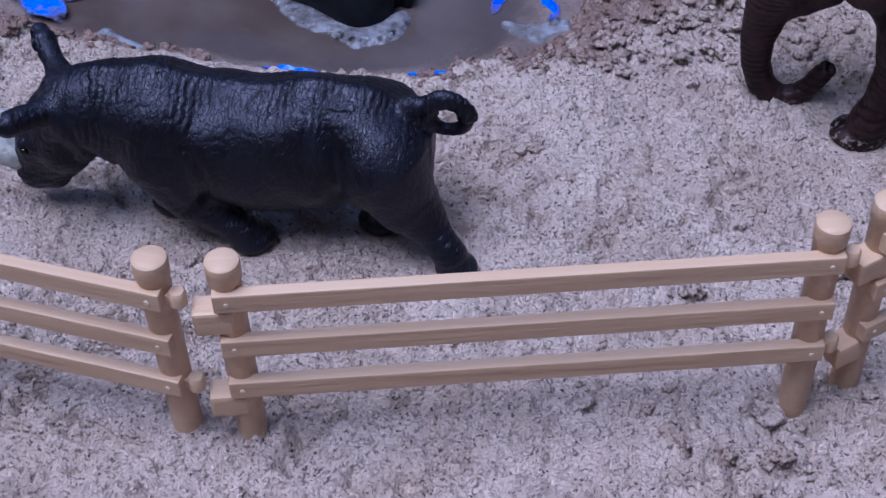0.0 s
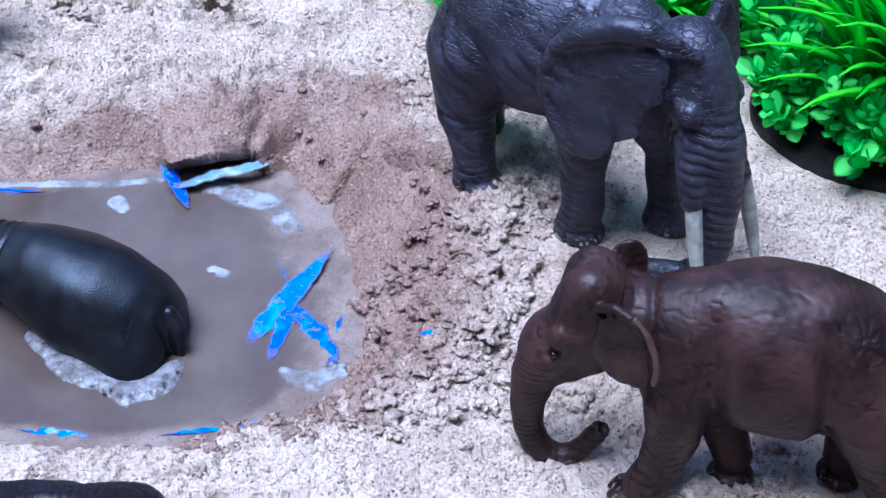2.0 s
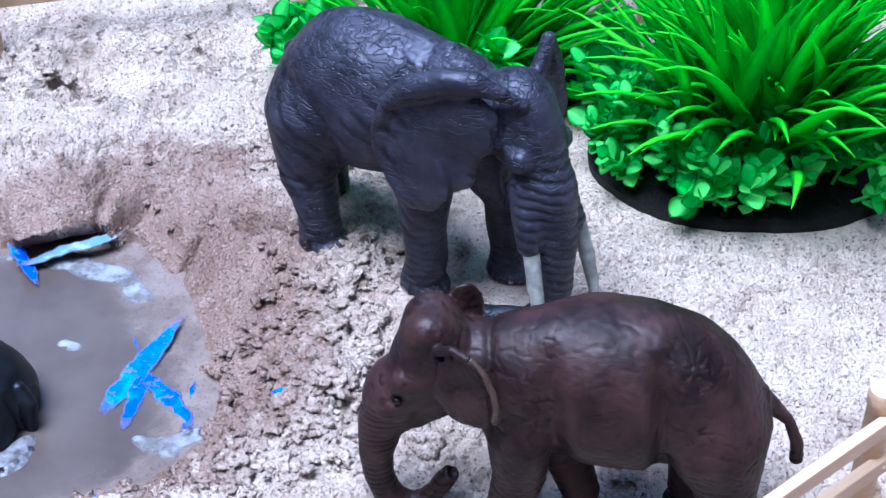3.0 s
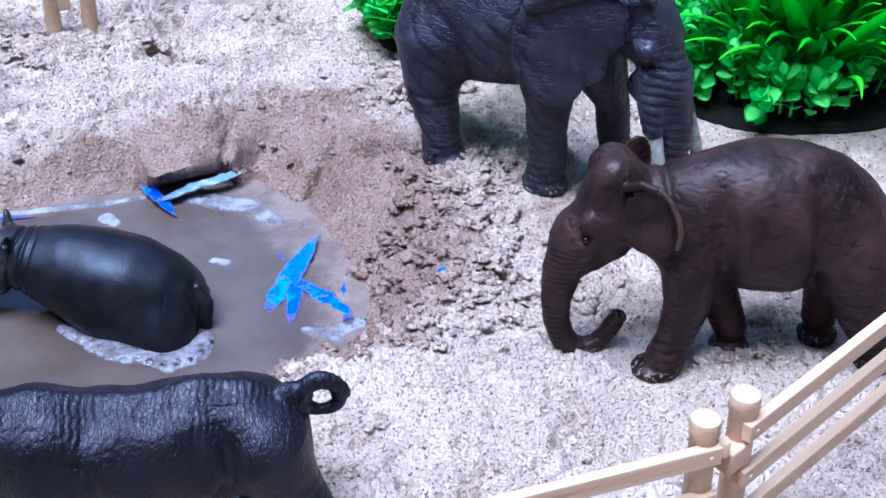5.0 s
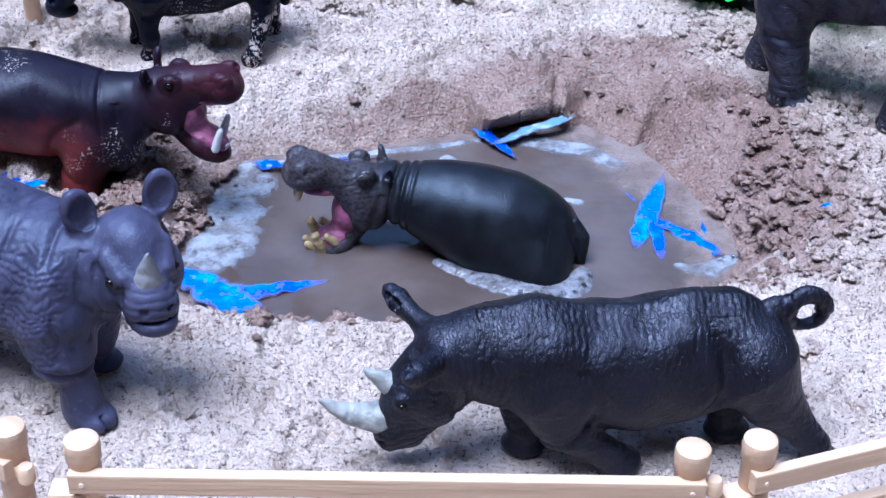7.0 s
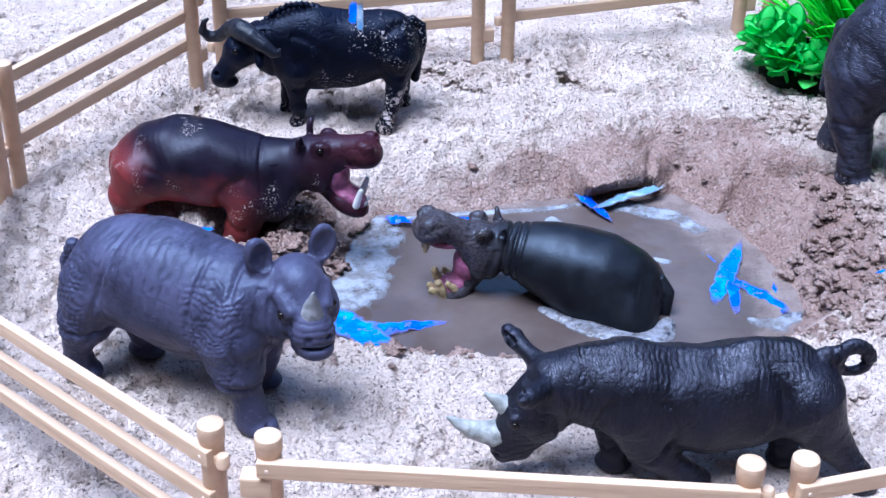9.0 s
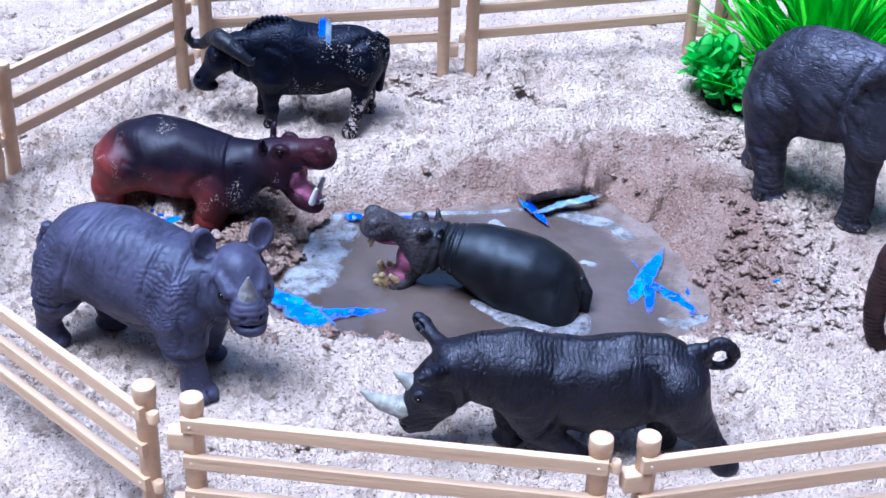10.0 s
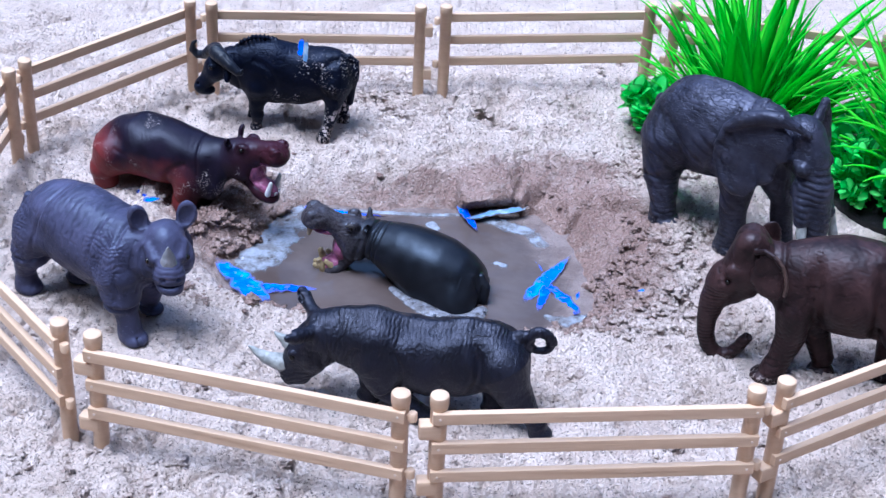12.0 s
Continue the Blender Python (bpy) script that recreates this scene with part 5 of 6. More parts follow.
def build_asian_elephant():
    k = leather("brown_elephant_hide", (0.0088, 0.0042, 0.0044), (0.045, 0.0222, 0.0218), 0.48, 520, 0.00002, (0.5, 1, 1.5), sheen=(0.95, 0.9, 1.0), fold=0.00004, gloss=0.24)
    sandy_feet(k)
    rim = [(39, 9.5, 66, 1.3), (35.5, 12, 68.5, 1.3), (31.5, 14.6, 68, 1.3), (28, 16.4, 64.8, 1.3), (25.8, 17.4, 60, 1.25), (24.8, 17.8, 55, 1.2), (25.2, 17.4, 51, 1.1)]
    ear = fuse([(egg((32.5, 13.4, 57), (8.4, 1.3, 11), (0, 0, -24)), 1), (egg((29, 15, 52), (5, 1.1, 6), (0, 30, -20)), 1), (chain(rim), 0.9)])
    far = fuse([(egg((33.5, -11, 62), (5.5, 2.0, 10), (-6, 0, 14)), 1)])
    body = fuse([
        (loft([(-43.5, 48, 38, 4), (-41, 54, 30, 11), (-35, 62, 26, 15), (-27, 68.5, 25, 18), (-15, 73, 26.5, 19.5), (0, 74.0, 27.5, 19.5), (12, 71.5, 29, 17.5), (22, 68.0, 32, 14.5), (30, 66, 38, 12), (37, 64, 44, 9), (43, 59, 49, 4)]), 1),
        (egg((40, 0, 55.5), (11.5, 9.8, 13)), 4), (egg((41.2, 3.8, 65.6), (7, 5.6, 7)), 4.5), (egg((41.2, -3.8, 65.6), (7, 5.6, 7)), 3.5),
        (limb((43, 0, 51), (51, 0, 43), 8.6, 7.4), 4), (limb((40, 0, 42), (45, 0, 37), 5.6, 3.8), 3), (limb((45, 0, 36.5), (47.5, 0, 32.5), 3.2, 1.8), 2),
        (chain([(50, 0, 46, 7.8), (54, 0, 33, 6), (55.4, 0, 22, 4.7), (55, 0, 14, 4.3), (53.2, 0.3, 8, 4.0), (50.2, 0.5, 4.4, 3.7), (46.4, 0.5, 3.2, 3.4), (42.6, 0.2, 4.6, 3.1), (39.8, 0, 8, 2.7), (37.6, 0, 12, 2.8), (36.2, 0, 14.4, 2.5)]), 2.2), (egg((35.0, 0.6, 16.2), (1.5, 1.8, 2.2)), -0.6),
        (ear, 0.6), (far, 2), (egg((33, 15.6, 59), (5.0, 1.6, 7), (0, 0, -24)), -1.5),
        (egg((47.5, 7.8, 53), (3.8, 2.2, 3.4), (0, 24, 0)), 1.6), (egg((50.5, 6.6, 44.5), (3.4, 2.4, 4)), 2), (egg((44.5, 11.2, 60), (4, 2.4, 4)), -3.0),
        (chain([(16.5, 8, 39, 10.5), (17.5, 8.5, 25, 7.2), (20.5, 9, 12.5, 5.5), (23, 9.5, 6, 5.8)]), 3), (egg((25.6, 9.5, 2.0), (7.6, 6.4, 3.6)), 1.5), (chain([(12, -7, 36, 9.5), (5, -5, 19, 6.4), (1, -2, 9, 5.2)]), 4), (egg((0.8, -1, 2.6), (6.2, 5.8, 3.4)), 1.5),
        (chain([(-31, 7, 40, 14), (-36, 8, 20, 7.8), (-41, 8, 9, 5.8)]), 4), (egg((-42, 8, 2.6), (6.8, 6.2, 3.6)), 1.5), (chain([(-31, -7, 40, 13.5), (-29, -7, 19, 7), (-28, -6, 9, 5.6)]), 4), (egg((-28, -5.5, 2.6), (6.4, 6, 3.6)), 1.5),
        (chain([(-39, 0, 49, 3.4), (-45, 0, 45, 2.4), (-50.4, 0, 39.5, 1.8), (-53.4, 0, 32, 1.9), (-54, 0, 26.8, 1.8)]), 2),
        (egg((49.4, 8.6, 48), (1.9, 1.0, 1.4)), -0.4),
    ])

    def folds(p):
        x, y, z = p[:, 0], p[:, 1], p[:, 2]
        out = step_up(np.abs(y), 4, 9)
        front = bell(x - 10 - 0.12 * (z - 45), 0, 3.4) * step_up(z, 26, 32) * step_up(70 - z, 0, 12) * out
        rear = bell(x + 17 - 0.10 * (z - 45), 0, 3.2) * step_up(z, 26, 32) * step_up(70 - z, 0, 12) * out
        neck = bell(x - 25 - 0.1 * (z - 50), 0, 1.4) * (z > 40) * (z < 70)
        hem = bell(np.hypot(x + 33, z - 38), 15.5, 1.6) * (x > -33) * out * (z < 40)
        elbow = bell(x - 9 + 0.5 * (z - 30), 0, 1.3) * (z < 36) * (z > 22) * out
        return 3.2 * front + 3.2 * rear + 0.9 * neck + 1.0 * hem + 0.7 * elbow + 0.22 * lumps(p, 20, 91)

    def fine(p):
        x, y, z = p[:, 0], p[:, 1], p[:, 2]
        trunk = step_up(x, 48, 51) * step_up(48 - z, 0, 6)
        r = np.hypot(x + 3, (z - 50) * 0.95) + 0.9 * lumps(p, 9, 100)
        print_ = (0.5 + 0.5 * np.cos(r * 2.6)) ** 3 * np.clip(lumps(p, 7, 101) + 0.35, 0, 1) * (x < 12) * (x > -18)
        sides = 0.2 * threads(p, 4.2, 102, (0.7, 0.7, 1.2)) * ((x > 10) | (x < -16)) * (x < 34)
        legs = 0.26 * grooves(p, (0.2, 0, 1), 2.6, 1.8, 103) * (z < 30) * (x < 46)
        face = 0.2 * threads(p, 4, 104) * (x >= 34) * (1 - trunk)
        nails = 0.7 * bell(np.abs(np.sin(np.arctan2(y - 9.5, x - 24) * 2.4)), 0, 0.2) * (z < 4.5) * (x > 24) * (y > 2)
        return 0.34 * grooves(p, (0.1, 0, 1), 1.9, 0.5, 105) * trunk + 0.14 * print_ + sides + legs + face + nails + 0.05 * lumps(p, 2.4, 92)
    pieces = [(*carved(body, (-60, -24, -6), (68, 24, 80), 1.05, folds, fine), k.m)]
    pieces.append(eye_piece((49.2, 8.2, 47.9), 1.2, EYE))
    pieces.append(eye_piece((49.2, -8.2, 47.9), 1.2, EYE))
    edge = chain([(x - 0.7, y + 0.2, z, 0.9) for x, y, z, _ in rim[2:]])
    pieces.append((*skin(edge, (18, 8, 38), (38, 22, 72), 0.5), plain("pinkish_ear_edge", (0.085, 0.050, 0.042), 0.45, 0.4, 200)))
    return figure("toy_elephant", pieces, pose(0.19, 0.1125, -0.0045, 0, 0, 170), "dark brown elephant calf figure with a curled trunk")


build_asian_elephant()

# ---------------------------------------------------------------- foam, scraps and clumps
PALE = Mat("pale_foam", 0.35)
PALE.colour(PALE.mix(PALE.ramp(PALE.noise(120, 5, 0.7), 0.38, 0.62), (0.17, 0.166, 0.178), (0.30, 0.325, 0.385)))
PALE.bump(PALE.noise(500, 3), 0.0002)
PALE.put(PALE.math("MULTIPLY", PALE.attr("thick"), PALE.math("MULTIPLY", PALE.ramp(PALE.noise(60, 4, 0.6), 0.3, 0.55, 0.45, 0.88), PALE.ramp(PALE.noise(420, 4, 0.6), 0.3, 0.5, 0.7, 1.0))), PALE.b.inputs["Alpha"])
FROTH = Mat("white_froth", 0.3)
FROTH.colour(FROTH.mix(FROTH.ramp(FROTH.noise(380, 4, 0.6), 0.35, 0.6), (0.12, 0.116, 0.125), (0.22, 0.225, 0.265)))
FROTH.bump(FROTH.cells(750), 0.0003)
FROTH.put(FROTH.math("MULTIPLY", FROTH.ramp(FROTH.attr("thick"), 0.0, 0.5), FROTH.ramp(FROTH.noise(160, 4, 0.6), 0.28, 0.55, 0.35, 0.9)), FROTH.b.inputs["Alpha"])
BUBBLE = Mat("bubble_film", 0.03)
BUBBLE.colour((0.8, 0.8, 0.82))
BUBBLE.b.inputs["Transmission Weight"].default_value = 1.0
BUBBLE.b.inputs["IOR"].default_value = 1.12


def build_foam(points, label, seed, high=0.0011, ragged=0.6, material=PALE):
    """A patch of froth along points of (x, y, radius), thin at its ragged edge."""
    pts = np.array(points)
    lo, hi = (pts[:, :2] - pts[:, 2:]).min(0) - 0.004, (pts[:, :2] + pts[:, 2:]).max(0) + 0.004
    xs, ys = np.arange(lo[0], hi[0], 0.0005), np.arange(lo[1], hi[1], 0.0005)
    X, Y = np.meshgrid(xs, ys, indexing="ij")
    f = np.full(X.shape, -1.0)
    for (x0, y0, r0), (x1, y1, r1) in zip(points, points[1:] or points):
        n = (x1 - x0) ** 2 + (y1 - y0) ** 2 + 1e-12
        u = np.clip(((X - x0) * (x1 - x0) + (Y - y0) * (y1 - y0)) / n, 0, 1)
        q = np.hypot(X - x0 - u * (x1 - x0), Y - y0 - u * (y1 - y0))
        f = np.maximum(f, 1 - q / (r0 + u * (r1 - r0)))
    f = f + ragged * fbm(X, Y, 120, 3, seed)
    keep = f > 0
    Z = WATER - 0.0002 + high * np.clip(f * 1.7, 0, 1) + 0.0003 * fbm(X, Y, 500, 2, seed + 2)
    i = np.arange(X.size).reshape(X.shape)
    quads = np.stack([i[:-1, :-1], i[1:, :-1], i[1:, 1:], i[:-1, 1:]], -1)[keep[:-1, :-1]].reshape(-1, 4)
    used, quads = np.unique(quads, return_inverse=True)
    me = bpy.data.meshes.new("foam")
    me.from_pydata(np.stack([X, Y, Z], -1).reshape(-1, 3)[used].tolist(), [], quads.reshape(-1, 4).tolist())
    me.polygons.foreach_set("use_smooth", [True] * len(me.polygons))
    thick = np.clip(f * 2.0, 0, 1)
    me.attributes.new("thick", "FLOAT", "POINT").data.foreach_set("value", thick.reshape(-1)[used])
    me.materials.append(material.m)
    return tagged(new("foam", me), label, "foam", kind="stuff")


build_foam([(-0.013, 0.193, 0.003), (-0.003, 0.183, 0.0045), (0.008, 0.174, 0.006), (0.02, 0.168, 0.0065), (0.028, 0.170, 0.005), (0.033, 0.178, 0.003)], "white froth round the wet hippopotamus", 41, 0.0016, 0.5, FROTH)
build_foam([(-0.07, 0.262, 0.013), (-0.08, 0.244, 0.019), (-0.082, 0.225, 0.018), (-0.088, 0.208, 0.013)], "grey scum drifting on the muddy water", 51, 0.0006, 0.35)
build_foam([(-0.07, 0.269, 0.003), (-0.03, 0.27, 0.002), (0.0, 0.27, 0.0025), (0.02, 0.272, 0.003)], "thin line of scum along the bank", 55, 0.0005)
build_foam([(0.026, 0.27, 0.004), (0.042, 0.266, 0.006), (0.056, 0.258, 0.008), (0.064, 0.246, 0.005)], "pale film of foam by the bank", 61, 0.0007)
build_foam([(0.041, 0.224, 0.0035), (0.044, 0.222, 0.003)], "small fleck of foam on the water", 65, 0.0006)
build_foam([(0.004, 0.26, 0.004), (0.007, 0.256, 0.003)], "small fleck of foam on the water", 67, 0.0006)
build_foam([(0.066, 0.176, 0.003), (0.076, 0.171, 0.005), (0.084, 0.176, 0.004)], "pale froth caught at the bank", 71, 0.0008)
build_foam([(-0.06, 0.166, 0.004), (-0.045, 0.158, 0.003)], "pale froth caught at the bank", 75, 0.0008)

for bx, by, br in [(0.014, 0.1675, 0.0016), (0.0185, 0.1655, 0.0012), (0.0225, 0.1655, 0.0016), (0.027, 0.1662, 0.0011), (0.031, 0.169, 0.0014), (0.0095, 0.170, 0.001), (0.0345, 0.1745, 0.001), (0.02, 0.1685, 0.0009),
                   (-0.094, 0.213, 0.0018), (-0.082, 0.233, 0.0009), (-0.075, 0.255, 0.001), (0.04, 0.269, 0.0022), (0.081, 0.177, 0.002), (0.086, 0.176, 0.0016)]:
    bm = bmesh.new()
    bmesh.ops.create_icosphere(bm, subdivisions=3, radius=br)
    me = bpy.data.meshes.new("bubble")
    bm.to_mesh(me)
    bm.free()
    me.polygons.foreach_set("use_smooth", [True] * len(me.polygons))
    me.materials.append(BUBBLE.m)
    ob = new("bubble", me)
    ob.location = (bx, by, WATER + 0.0006)
    tagged(ob, "clear bubble sitting in the froth", "bubble", "bubbles on the water")


def sheet_material(name, colour, pale):
    k = Mat(name, 0.25)
    k.colour(k.mix(k.ramp(k.noise(140, 4), 0.45, 0.7), colour, pale))
    awash = k.math("ADD", k.attr("edge"), k.math("MULTIPLY", k.math("SUBTRACT", k.noise(230, 4, 0.6), 0.5), 1.5))
    mud = k.math("MAXIMUM", k.math("MULTIPLY", k.ramp(k.noise(210, 5, 0.65), 0.52, 0.68), 0.6), k.ramp(awash, 0.2, 0.85, 0, 0.8))
    k.put(k.ramp(awash, 0.35, 1.0, 1, 0), k.b.inputs["Alpha"])
    k.colour(k.mix(mud, k.b.inputs["Base Color"].links[0].from_socket, (0.17, 0.14, 0.14)))
    k.rough(k.ramp(mud, 0, 0.7, 0.22, 0.6))
    k.bump(k.noise(300, 3), 0.0008)
    return k.m


BLUE = sheet_material("blue_sheet", (0.0, 0.075, 0.80), (0.0, 0.2, 0.9))
CYAN = sheet_material("sky_blue_sheet", (0.0, 0.12, 0.88), (0.01, 0.27, 0.95))
ICE = sheet_material("muddied_pale_sheet", (0.13, 0.25, 0.44), (0.38, 0.47, 0.56))


def build_scrap(a, b, widths, material, label, z0=WATER - 0.0001, z1=None, seed=0, crumple=0.0013):
    """A torn strip of plastic sheet from a to b, its widths in millimetres along the way."""
    z1 = z0 if z1 is None else z1
    r = random.Random(seed)
    n, m = 30, 10
    ax = Vector((b[0] - a[0], b[1] - a[1], 0))
    side = Vector((-ax.y, ax.x, 0)).normalized()
    bm = bmesh.new()
    rows = []
    edge = bm.verts.layers.float.new("edge")
    for i in range(n + 1):
        u = i / n
        w = float(np.interp(u, np.linspace(0, 1, len(widths)), widths)) / 1000
        w *= 0.12 + 0.88 * (1 - abs(2 * u - 1) ** 4) ** 0.7
        row = []
        for j in range(m + 1):
            v = j / m - 0.5
            p = Vector((a[0], a[1], 0)) + ax * u + side * w * (v + 0.16 * noise.noise(Vector((u * 3.5, 2.0 * round(v), seed))) + 0.09 * noise.noise(Vector((u * 13, v * 1.5, seed))))
            p.z = z0 + (z1 - z0) * u + crumple * (abs(noise.noise(Vector((p.x * 160, p.y * 160, seed)))) + 0.16 * noise.noise(Vector((p.x * 420, p.y * 420, seed))) + 0.03 * r.random() + 0.6 * v * math.sin(5 * u + seed))
            row.append(bm.verts.new(p))
            row[-1][edge] = max(abs(2 * v), abs(2 * u - 1)) ** 2.5
        rows.append(row)
    for p, q in zip(rows, rows[1:]):
        for j in range(m):
            bm.faces.new((p[j], q[j], q[j + 1], p[j + 1]))
    bmesh.ops.recalc_face_normals(bm, faces=bm.faces)
    bmesh.ops.solidify(bm, geom=list(bm.faces), thickness=0.00025)
    me = bpy.data.meshes.new("plastic_scrap")
    bm.to_mesh(me)
    bm.free()
    me.polygons.foreach_set("use_smooth", [True] * len(me.polygons))
    me.materials.append(material)
    return tagged(new("plastic_scrap", me), label, "plastic scrap", "torn plastic scraps")


build_scrap((0.0800, 0.2325), (0.0535, 0.1860), (2, 6, 9, 9, 8, 4), CYAN, "bright blue torn plastic poking from muddy water", z0=-0.0212, z1=WATER - 0.0002, seed=1)
build_scrap((0.0680, 0.2080), (0.0615, 0.1800), (7, 7, 5, 4), BLUE, "blue torn plastic lying in muddy water", seed=3)
build_scrap((0.0660, 0.2090), (0.0830, 0.1770), (3, 7, 9, 8, 5), BLUE, "blue torn plastic lying in muddy water", seed=4)
build_scrap((0.061, 0.229), (0.065, 0.217), (0.6, 1.6, 1), BLUE, "thin blue plastic shred in muddy water", seed=5, crumple=0.0004)
build_scrap((0.083, 0.202), (0.082, 0.192), (1, 2, 1), BLUE, "thin blue plastic shred at the bank", seed=6, crumple=0.0006)
build_scrap((0.018, 0.279), (0.03, 0.253), (5, 6, 5, 1.5), BLUE, "blue torn plastic flap by the bank", z0=-0.0195, z1=WATER + 0.0006, seed=7)
build_scrap((0.0215, 0.2640), (0.0580, 0.2735), (3, 6, 7, 6, 4), ICE, "pale muddied plastic flap by the bank", z0=-0.0210, z1=-0.0165, seed=9, crumple=0.0008)
build_scrap((0.03, 0.1495), (0.069, 0.1545), (0.8, 2.2, 1.5, 2.5, 0.5), BLUE, "blue sheet edge showing along the waterline", seed=10)
build_scrap((-0.01, 0.153), (0.013, 0.1495), (1, 3, 3, 1), CYAN, "blue sheet edge showing along the waterline", seed=11)
build_scrap((-0.066, 0.2685), (-0.02, 0.2655), (2, 4, 3, 1), BLUE, "blue sheet edge showing along the waterline", seed=12)
build_scrap((-0.068, 0.268), (-0.055, 0.261), (4, 6, 4), BLUE, "crumpled blue plastic beside the far bank", z0=-0.0215, seed=13, crumple=0.003)
build_scrap((-0.107, 0.2085), (-0.074, 0.1690), (7, 11, 14, 17, 15, 8), CYAN, "bright blue plastic sheet torn at the bank", z0=-0.0205, z1=-0.0208, seed=15)
build_scrap((-0.090, 0.1850), (-0.050, 0.1890), (10, 12, 9, 5, 2), BLUE, "blue plastic tongue lying in muddy water", z0=WATER + 0.0003, z1=WATER - 0.0002, seed=16)
build_scrap((0.107, 0.163), (0.115, 0.1645), (1, 4, 1.5), CYAN, "small bright blue scrap on the sand", z0=float(sand_height(0.111, 0.164)) + 0.0016, seed=17)
build_scrap((-0.155, 0.243), (-0.140, 0.242), (6, 8, 6), BLUE, "dark blue plastic under the red hippopotamus", z0=float(sand_height(-0.155, 0.243)) + 0.002, z1=float(sand_height(-0.140, 0.242)) + 0.002, seed=18)
build_scrap((-0.148, 0.2285), (-0.138, 0.228), (4, 6, 4), BLUE, "dark blue plastic under the red hippopotamus", z0=float(sand_height(-0.148, 0.2285)) + 0.002, z1=float(sand_height(-0.138, 0.228)) + 0.002, seed=19)


def build_clumps():
    """Loose crumbs of damp sand, thickest on the broken bank."""
    r = random.Random(11)
    templates = []
    for k in range(6):
        bm = bmesh.new()
        bmesh.ops.create_icosphere(bm, subdivisions=3 if k < 3 else 2, radius=1)
        for v in bm.verts:
            f = 0.85 + 1.1 * noise.noise(v.co * 1.2 + Vector((k * 7, 0, 0))) + 0.6 * noise.noise(v.co * 3.2 + Vector((0, k * 5, 0)))
            v.co *= f
        bm.verts.ensure_lookup_table()
        templates.append((np.array([v.co[:] for v in bm.verts]), np.array([[v.index for v in f.verts] for f in bm.faces])))
        bm.free()
    spots = []

    def scatter(count, cx, cy, sx, sy, big, power=3.0):
        for _ in range(count):
            spots.append((r.gauss(cx, sx), r.gauss(cy, sy), 0.0005 + big * r.random() ** power))
    for u in range(22):
        bx, by = 0.136 - 0.022 * (u / 21) + r.gauss(0, 0.005), 0.238 - 0.1 * u / 21
        scatter(20, bx, by, 0.004, 0.004, 0.0030, 2.2)
    scatter(120, 0.128, 0.2, 0.012, 0.03, 0.0028, 3.5)
    scatter(110, 0.112, 0.145, 0.014, 0.009, 0.0028, 3)
    scatter(110, 0.135, 0.225, 0.010, 0.010, 0.0034, 2)
    scatter(120, 0.09, 0.135, 0.03, 0.006, 0.002)
    scatter(90, 0.187, 0.112, 0.008, 0.006, 0.003, 2)
    scatter(90, 0.104, 0.182, 0.006, 0.014, 0.0032, 1.6)
    scatter(22, 0.071, 0.248, 0.0035, 0.0035, 0.0036, 1.2)
    scatter(16, 0.107, 0.186, 0.008, 0.014, 0.0046, 0.9)
    scatter(8, 0.098, 0.158, 0.006, 0.006, 0.0042, 0.9)
    scatter(150, -0.105, 0.235, 0.012, 0.018, 0.003)
    scatter(60, -0.108, 0.240, 0.010, 0.012, 0.0028, 1.3)
    scatter(34, 0.112, 0.195, 0.009, 0.02, 0.0034, 1.3)
    scatter(190, 0.128, 0.305, 0.010, 0.016, 0.0036, 2)
    scatter(140, -0.075, 0.15, 0.03, 0.008, 0.0022)
    scatter(10, -0.049, 0.146, 0.003, 0.002, 0.0036, 0.9)
    scatter(700, 0.0, 0.2, 0.16, 0.16, 0.0016)
    scatter(160, -0.12, -0.005, 0.03, 0.02, 0.0022)
    scatter(200, 0.16, 0.0, 0.05, 0.03, 0.0024)
    scatter(160, -0.02, 0.352, 0.05, 0.012, 0.0022)
    P = np.array(spots)
    d, _ = rim_distance(P[:, 0], P[:, 1])
    free = d > 0.003
    for fx, fy, _ in FEET:
        free &= np.hypot(P[:, 0] - fx, P[:, 1] - fy) > 0.009
    P = P[free]
    Z = sand_height(P[:, 0], P[:, 1])
    verts, faces, wet, base = [], [], [], 0
    for (x, y, s), z in zip(P, Z):
        t, f = r.choice(templates[:3] if s > 0.0014 else templates[3:])
        m = np.array(Euler((r.random() * 6, r.random() * 6, r.random() * 6)).to_matrix())
        verts.append((t @ m.T) * s * np.array((1.35, 1.35, 0.8)) + (x, y, z + 0.1 * s))
        faces.append(f + base)
        base += len(t)
    dd, _ = rim_distance(P[:, 0], P[:, 1])
    for q, (t, f) in zip(dd, [(v, None) for v in verts]):
        wet += [float(np.clip((0.060 - q) / 0.036, 0.32, 0.85))] * len(t)
    me = bpy.data.meshes.new("sand_clumps")
    me.from_pydata(np.concatenate(verts).tolist(), [], np.concatenate(faces).tolist())
    me.attributes.new("wet", "FLOAT", "POINT").data.foreach_set("value", wet)
    me.polygons.foreach_set("use_smooth", [True] * len(me.polygons))
    me.materials.append(SAND)
    return tagged(new("sand_clumps", me), "loose crumbs of damp sand on the bank", "sand", kind="stuff")


build_clumps()


